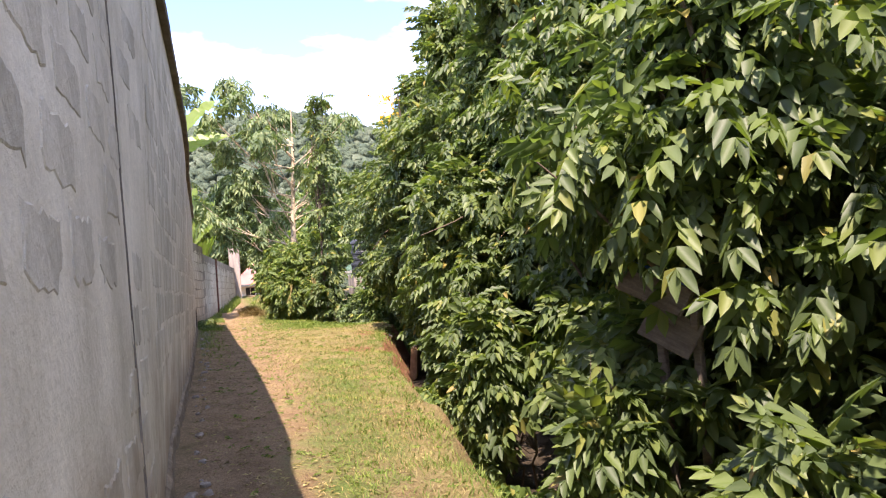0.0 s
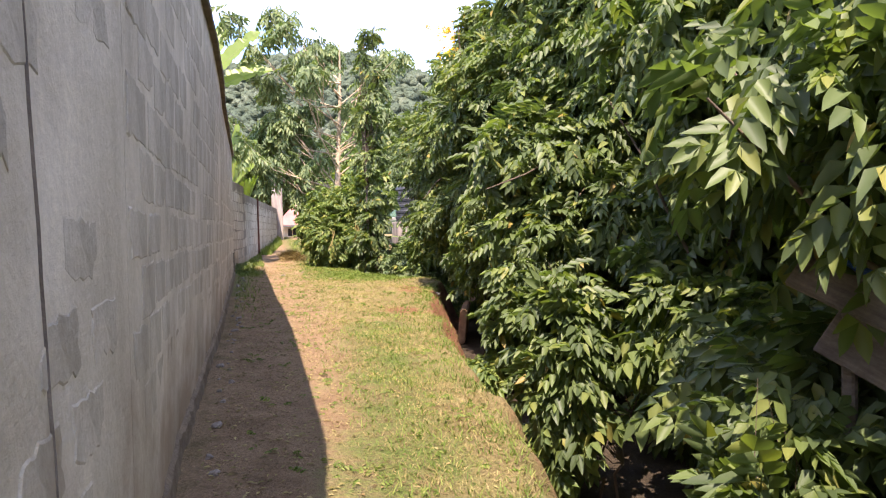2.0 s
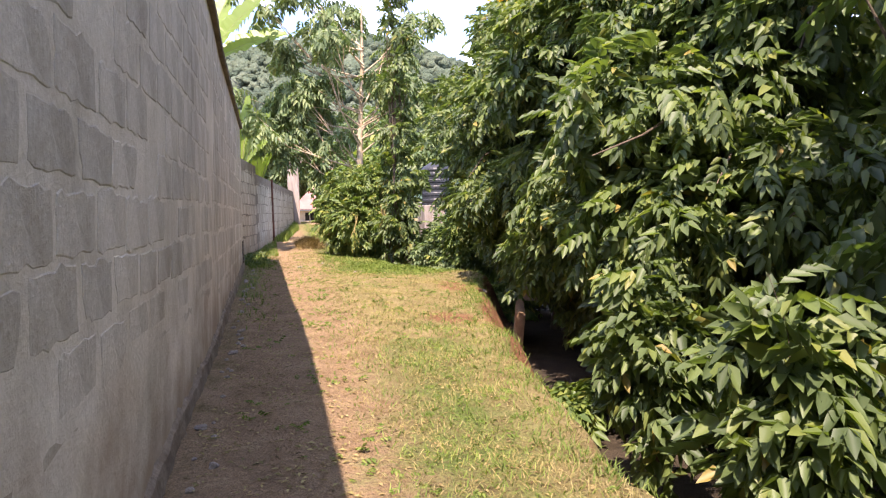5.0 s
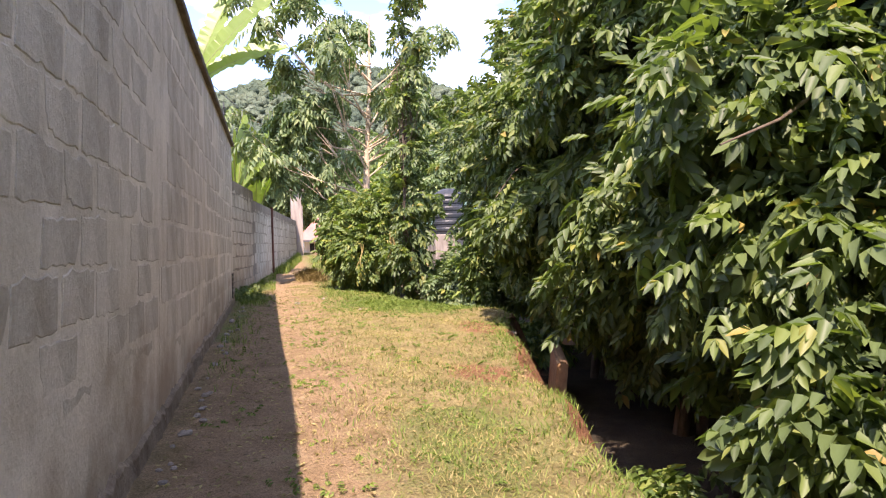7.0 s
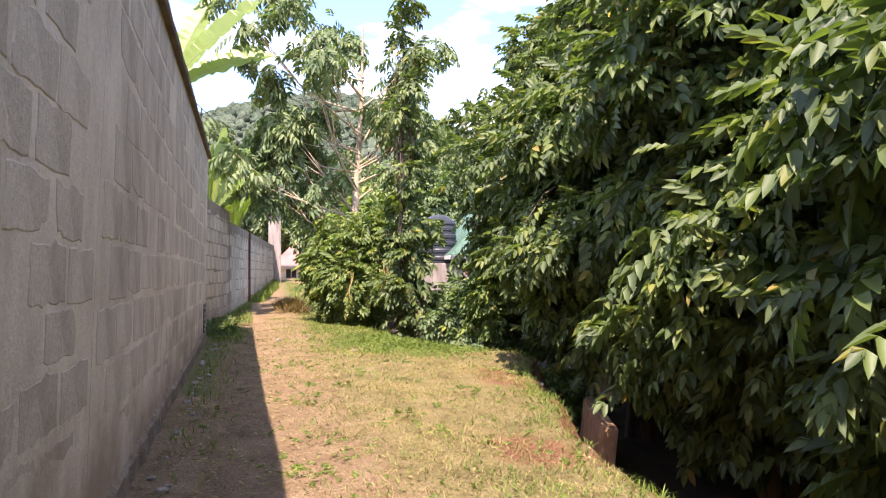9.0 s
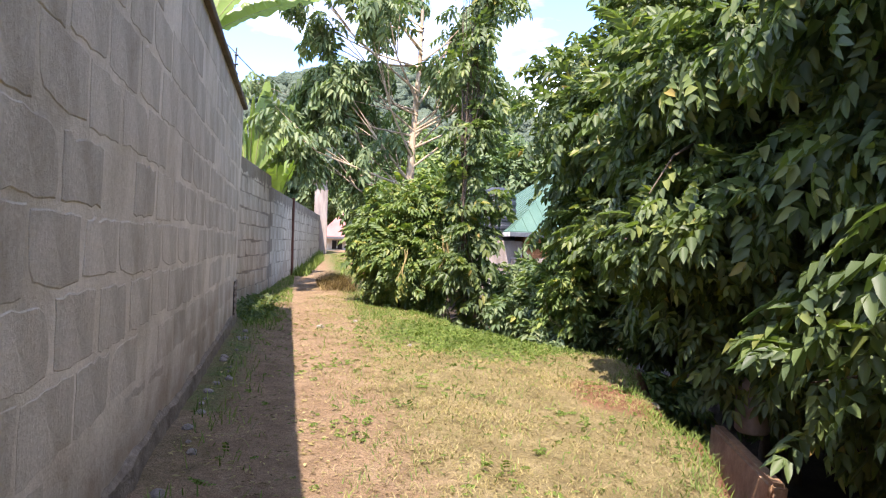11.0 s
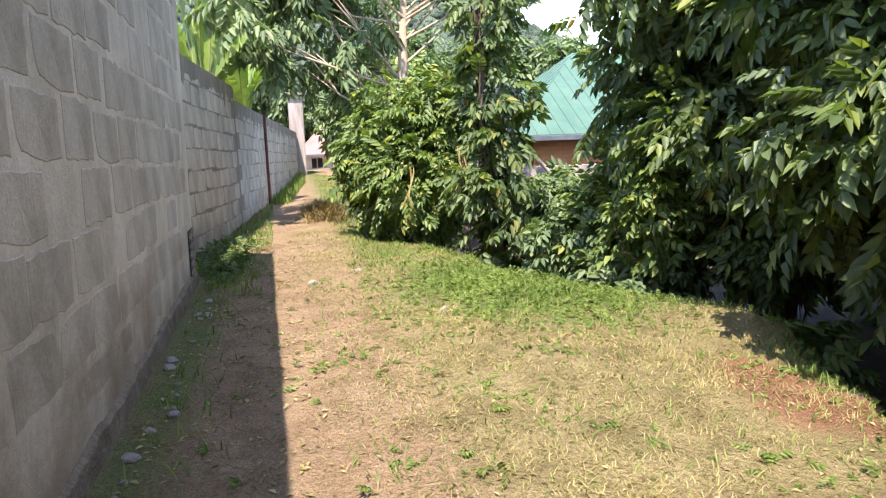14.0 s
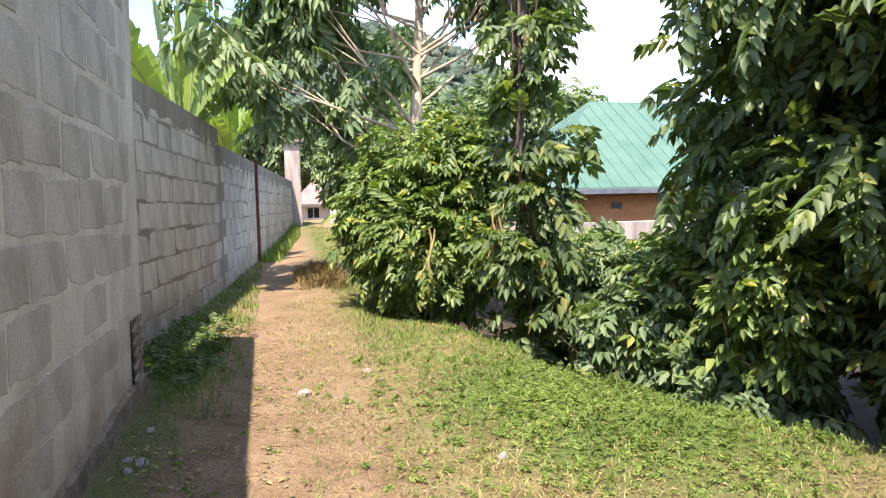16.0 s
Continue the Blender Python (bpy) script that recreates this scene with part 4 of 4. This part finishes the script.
rng = np.random.default_rng(71)
x, y = scatter(rng, 260000, 0.9, 5.0, 0.5, 26, lambda x, y: on_bank(x, y, 0.05) * smooth01((x - 0.8) / 0.9) * (1 - np.exp(-((x - 3.3) / 1.0) ** 2 - ((y - 18.8) / 1.4) ** 2)) * (0.15 + 0.85 * clotted(x, y, 1.9)))
blades(rng, x, y, 0.042, 0.0019, 1.42, "cut_straw", M_STRAW, "dry cut grass lying on the ground", "straw")
x, y = scatter(rng, 130000, 1.1, 5.0, 1.0, 24, lambda x, y: on_bank(x, y, 0.1) * np.clip(np.maximum(1.5 * np.exp(-((x - 3.3) / 1.1) ** 2 - ((y - 18.8) / 1.5) ** 2), 0.5 * np.exp(-((x - table(BANK_X, y) + 0.6) / 0.55) ** 2) * (y < 12) + 0.16), 0, 1) * (0.3 + 0.7 * clotted(x, y, 2.3)))
blades(rng, x, y, 0.05, 0.0034, 1.12, "green_grass", M_GRASS, "short green grass on the bank", "grass")
x, y = scatter(rng, 30000, 1.3, 4.0, 20, 42, lambda x, y: on_bank(x, y, 0.3) * smooth01((x - 1.6 - 0.03 * (y - 20)) / 0.4) * 0.9)
blades(rng, x, y, 0.07, 0.004, 1.1, "verge_grass", M_GRASS, "longer green grass on the verge", "grass")
x, y = scatter(rng, 16000, 1.35, 2.2, 25.2, 27.4, lambda x, y: np.exp(-((x - 1.75) / 0.3) ** 2 - ((y - 26.2) / 0.6) ** 2))
blades(rng, x, y, 0.26, 0.005, 1.15, "dry_grass_clump", M_BRUSH, "clump of dry brown grass beside the path", "grass")
x, y = scatter(rng, 36000, 0.06, 0.75, 12, 42, lambda x, y: (x > np.where(y < 20, table(WALL_X, y) + 0.08, -0.4 + 0.1 * (y - 20) + 0.05)) * clotted(x, y, 2.9) * np.where(y > 19, 0.55, 0.12) * (1 - smooth01((x - 0.35 - np.maximum(0, y - 20) * 0.08) / 0.4)))
blades(rng, x, y, 0.085, 0.004, 0.7, "wall_weeds", M_GRASS, "thin green weeds along the foot of the wall", "weeds")
x, y = scatter(rng, 9000, -0.3, 1.9, 30, 44, lambda x, y: (x > -0.36 + 0.1 * (y - 20)) * (x < -0.36 + 0.1 * (y - 20) + 0.5))
blades(rng, x, y, 0.2, 0.008, 0.5, "wall_grass", M_GRASS, "grass along the foot of the low wall", "grass")

y = rng.uniform(2, 22, 9000)
x = table(BANK_X, y) + 0.1 * wave(y * 0, y, 2.0) + rng.normal(0.02, 0.12, 9000)
k = rng.random(9000) < clotted(x, y, 1.3)
blades(rng, x[k], y[k], 0.07, 0.0035, 1.1, "bank_grass", M_GRASS, "longer grass hanging over the lip of the bank", "grass")
# small broad leaves among the green grass
x, y = scatter(rng, 8000, 1.6, 4.8, 16.5, 22, lambda x, y: on_bank(x, y, 0.1) * np.clip(1.3 * np.exp(-((x - 3.3) / 1.05) ** 2 - ((y - 18.8) / 1.4) ** 2), 0, 1))
P = np.stack([x, y, ground_z(x, y) + 0.015], -1)
W = np.concatenate([rng.normal(0, 1, (len(x), 2)), 0.7 + 0.5 * rng.random((len(x), 1))], 1)
v, f = sprays(rng, P, W, 0.045 * (0.6 + 0.8 * rng.random(len(x))), LEAF3)
tagged(quads("ground_herbs", v, f, M_GRASS), "small broad-leaved green herbs among the grass", "herbs", kind="stuff")
# a denser clump of weeds in the shade at the wall's end
x, y = scatter(rng, 2600, -0.35, 0.75, 19.6, 24.5, lambda x, y: (x > np.where(y < 20.05, 0.12, -0.35 + 0.1 * (y - 20))) * np.exp(-((y - 21.2) / 1.3) ** 2) * (1 - smooth01((x - 0.25) / 0.3)))
P = np.stack([x, y, ground_z(x, y) + 0.02], -1)
W = np.concatenate([rng.normal(0, 1, (len(x), 2)), 1.0 + 0.6 * rng.random((len(x), 1))], 1)
v, f = sprays(rng, P, W, 0.085 * (0.6 + 0.8 * rng.random(len(x))), LEAF3)
tagged(quads("shade_weeds", v, f, M_LEAF), "leafy green weeds in the shade by the wall", "weeds", kind="stuff")

# low weeds over the trodden verge
x, y = scatter(rng, 9000, 0.35, 4.2, 3, 21, lambda x, y: on_bank(x, y, 0.0) * np.clip(clotted(x, y, 2.1) * 1.5 - 0.75, 0, 1) * np.where(x < 0.9, 0.5, 1.0))
P = np.stack([x, y, ground_z(x, y) + 0.008], -1)
W = np.concatenate([rng.normal(0, 1, (len(x), 2)), 0.35 + 0.4 * rng.random((len(x), 1))], 1)
v, f = sprays(rng, P, W, 0.05 * (0.5 + 0.9 * rng.random(len(x))), LEAF3)
tagged(quads("verge_weeds", v, f, M_GRASS), "small trodden green weeds on the earth", "weeds", kind="stuff")


# fallen leaves, chips and mown scraps
def litter(n, x0, x1, s0, s1, mat, label):
    x, y = scatter(rng, n, x0, x1, 2, 23, lambda x, y: on_bank(x, y, 0.1) * (0.25 + 0.75 * clotted(x, y, 3.3)))
    n = len(x)
    s = rng.uniform(s0, s1, n)
    a = rng.random(n) * 6.28
    z = ground_z(x, y) + 0.006
    ux, uy = np.cos(a) * s, np.sin(a) * s
    V = np.stack([np.stack([x - ux, y - uy, z], -1), np.stack([x + uy * 0.4, y - ux * 0.4, z + s * 0.4], -1), np.stack([x + ux, y + uy, z + s * 0.2], -1), np.stack([x - uy * 0.4, y + ux * 0.4, z + s * 0.3], -1)], 1)
    tagged(quads("leaf_litter", V.reshape(-1, 3), np.arange(n * 4).reshape(-1, 4), mat), label, "litter", kind="stuff")


litter(4500, 0.1, 1.05, 0.01, 0.03, M_STRAW, "dry leaf litter scattered along the shaded path")
litter(16000, 0.1, 4.4, 0.007, 0.024, M_BRUSH, "brown scraps of dead leaves on the mown ground")


def stone_mesh(seed, mat):
    rng = np.random.default_rng(seed)
    bm = bmesh.new()
    bmesh.ops.create_icosphere(bm, subdivisions=2, radius=1.0)
    f = rng.normal(0, 1, (5, 3))
    for v in bm.verts:
        k = 1 + 0.16 * sum(math.sin(3 * float(np.dot(v.co, d))) for d in f) / 2
        v.co *= k
        v.co.z *= 0.6
    mesh = bpy.data.meshes.new("stone")
    bm.to_mesh(mesh)
    bm.free()
    mesh.materials.append(mat)
    return mesh


STONES = [stone_mesh(80 + k, M_STONE) for k in range(4)]
rng = np.random.default_rng(72)
spots = [(4.18, 15.64, 0.09), (1.18, 19.5, 0.06), (1.7, 19.9, 0.04), (2.2, 17.9, 0.035), (0.3, 2.9, 0.09), (0.36, 3.15, 0.05)]
spots += [(wall_point(y, 0).x + 0.13 + 0.15 * rng.random(), y, 0.015 + 0.03 * rng.random()) for y in rng.uniform(3, 19, 60)]
for k, (x, y, s) in enumerate(spots):
    o = new("stone", STONES[k % 4])
    o.location, o.scale, o.rotation_euler = (x, y, gz(x, y) + 0.25 * s), (s, s * 0.85, s), (0, 0, k * 1.3)
    tagged(o, "pale loose stone lying on the earth", "stone", "stones on the path")

# crumbling lip of the bank, and the slab in the ditch
lip = thing("earth_lump", 4.5, 17.1, gz(4.3, 17.1) - 0.2, "crumbling lump of bare ochre earth on the bank", "earth")
mesh = stone_mesh(91, M_SOIL)
lump = obj("clod", mesh, None, lip)
lump.scale = (0.2, 0.42, 0.27)
slab = thing("concrete_slab", 4.5, 14.75, -0.98, "brown mud-stained concrete slab standing in the ditch", "slab", rz=-20)
b = part("slab_body", box(-0.07, -0.85, 0, 0.07, 0.85, 0.66, 0.03, 2), M_SOIL, slab)
b.rotation_euler = (0, radians(6), 0)
can = thing("plastic_canister", 4.95, 15.15, -0.3, "dull grey plastic canister hanging in the leaves", "canister")
tubes("canister_body", [([(0, 0, 0.0), (0, 0, 0.03), (0.0, 0, 0.42), (0, 0, 0.5), (0, 0, 0.53)], [0.13, 0.16, 0.15, 0.08, 0.03])], M_STAINED, can, "", 14)

# shed board with a blue edge, half hidden in the leaves
shed = thing("old_shed_board", 3.14, 4.35, gz(3.14, 4.35), "weathered grey board with a blue painted edge in the leaves", "board", rz=-66)
sz = 1.08 - gz(3.14, 4.35)
brd = part("board", box(-0.02, -0.02, -0.2, 0.5, 0.012, 0.0, 0.008, 2), M_WOOD, shed)
brd.matrix_local = pose(0, 0, sz, -28, 24, 0)
lower = part("lower_board", box(0.2, 0.0, -0.4, 0.6, 0.022, -0.15, 0.006), M_WOOD, shed, "grey board below, split along the grain")
lower.matrix_local = pose(0, 0.1, sz - 0.05, -20, 26, 0)
edge_strip = part("edge_strip", box(-0.03, -0.04, 0.003, 0.42, 0.025, 0.032, 0.008, 2), M_BLUE, shed, "blue painted strip")
edge_strip.matrix_local = pose(0, 0, sz, -28, 24, 0)
for k, (sx, h) in enumerate(((0.12, 0.06), (0.38, 0.19))):
    part("support", box(sx, 0.03, -0.1, sx + 0.06, 0.09, sz - h - 0.05, 0.01), M_WOOD, shed)

# pods hanging from the bush, yellow blossom in the trees
for k in range(8):
    x, y, z = (3.36 + 0.045 * (k % 4), 21.62 - 0.03 * k, 1.52 - 0.05 * (k % 3)) if k < 6 else (2.72 + 0.06 * (k - 6), 21.9, 1.25)
    p = thing("seed_pod", x, y, z, "long dry yellow seed pod hanging from the bush", "seed pod", "seed pods")
    pts = [np.array((0.13 * math.sin(3.1 * u + 1.3 * k) * u, 0.05 * math.cos(2 * u + k) * u, -0.58 * u)) for u in np.linspace(0, 1, 9)]
    tubes("pod", [(pts, [0.005, 0.011, 0.014, 0.015, 0.015, 0.014, 0.012, 0.008, 0.003])], M_POD, p, "", 6)
for k, (x, y, z) in enumerate(((4.25, 14.6, 4.75), (4.6, 14.2, 4.2), (4.0, 14.0, 4.95), (4.9, 16.2, 5.6))):
    r = np.random.default_rng(940 + k)
    P = r.normal(0, 0.09, (16, 3))
    W = r.normal(0, 1, (16, 3))
    v, f = sprays(r, P, W, 0.09 * (0.7 + 0.6 * r.random(16)), LEAF3)
    t = thing("blossom_cluster", x, y, z, "cluster of orange-yellow flowers among the leaves", "flowers", "blossom clusters")
    tagged(quads("petals", v, f, M_FLOWER, t), "orange-yellow petals", kind="stuff")

cable = thing("overhead_cable", 0, 0, 0, "thin black overhead cable crossing above the path", "cable")
A, B = np.array((-3.0, 22.0, 7.3)), np.array((6.0, 58.0, 6.0))
pts = [A + (B - A) * u - np.array((0, 0, 1.2 * 4 * u * (1 - u) * 0.5)) for u in np.linspace(0, 1, 16)]
tubes("cable_line", [(pts, [0.014] * 16)], M_TANK, cable, "", 5)


# ---- blocks of the walls ----
def block_shape(seed, w, h, proud=0.003, ragged=0.03):
    """A block's face with worn, ragged edges, smeared over at a corner here and there."""
    r = np.random.default_rng(seed)
    ring = [(-1 + 0.25 * k, -1) for k in range(8)] + [(1, -1 + 0.5 * k) for k in range(4)] + [(1 - 0.25 * k, 1) for k in range(8)] + [(-1, 1 - 0.5 * k) for k in range(4)]
    n, V = len(ring), []
    jit = r.normal(0, ragged, (n, 2)) * h
    corner = r.integers(0, 4)
    bite = r.random() ** 2 * 0.3
    for lift, k in ((-0.002, 0.0), (proud, 0.01)):
        for (c, s_), q in zip(ring, jit):
            near = max(0.0, 1 - math.hypot(c - (-1, 1, 1, -1)[corner], s_ - (-1, -1, 1, 1)[corner]))
            c2, s2 = c * (1 - bite * near), s_ * (1 - bite * near)
            V.append((lift, c2 * (w / 2 - k) + q[0], s2 * (h / 2 - k) + q[1]))
    F = [tuple(range(n, 2 * n))] + [(i, (i + 1) % n, n + (i + 1) % n, n + i) for i in range(n)]
    mesh = bpy.data.meshes.new("block")
    mesh.from_pydata(V, [], F)
    mesh.materials.append(M_BLOCK)
    return mesh


def lay_blocks(parent, y0, y1, z0, z1, pitch, length, seed, point, skip=0.12, faded=0.6, wide=0.92, high=0.87, ragged=0.03):
    r = np.random.default_rng(seed)
    shapes = [block_shape(seed * 20 + k, length * wide * r.uniform(0.9, 1.03), pitch * high * r.uniform(0.88, 1.04), 0.003, ragged) for k in range(12)]
    rows = int((z1 - z0) / pitch)
    for i in range(rows):
        z = z0 + pitch * (i + 0.5)
        y = y0 + length * (0.5 if i % 2 else 0.0) + 0.5 * length
        while y < y1 - 0.45 * length:
            gone = skip + (0.5 if z < faded else 0.0)
            if r.random() > gone:
                p = point(y, z)
                d = point(y + 0.1, z) - point(y - 0.1, z)
                e = point(y, z + 0.1) - point(y, z - 0.1)
                b = new("block", shapes[r.integers(12)])
                ex, ez = d.normalized(), e.normalized()
                b.matrix_world = Matrix((tuple(ex.cross(ez)), tuple(ex), tuple(ez))).transposed().to_4x4()
                b.matrix_world.translation = p + Vector((0, r.normal(0, 0.012), r.normal(0, 0.008)))
                b.parent = parent
            y += length


lay_blocks(WALL_HIGH[0], 0.6, 4.15, 0.16, 3.2, 0.235, 0.46, 11, wall_point, 0.3, 0.5, 0.78, 0.74, 0.05)
lay_blocks(WALL_HIGH[1], 4.25, 10.95, 0.2, 3.22, 0.235, 0.48, 12, wall_point, 0.14, 0.5, 0.96, 0.93, 0.03)
lay_blocks(WALL_HIGH[2], 11.05, 19.95, 0.22, 3.22, 0.3, 0.56, 13, wall_point, 0.1, 0.6, 0.97, 0.94, 0.022)


def low_point(y, z):
    return Vector((low_x(y), y, z))


lay_blocks(WALL_LOW, 19.75, 25.9, 0.14, 2.8, 0.295, 0.55, 14, low_point, 0.0, 0.0, 1.0, 0.985, 0.012)
lay_blocks(WALL_LOW, 25.95, 41.9, 0.19, 2.56, 0.295, 0.62, 15, low_point, 0.0, 0.0, 1.0, 0.985, 0.012)
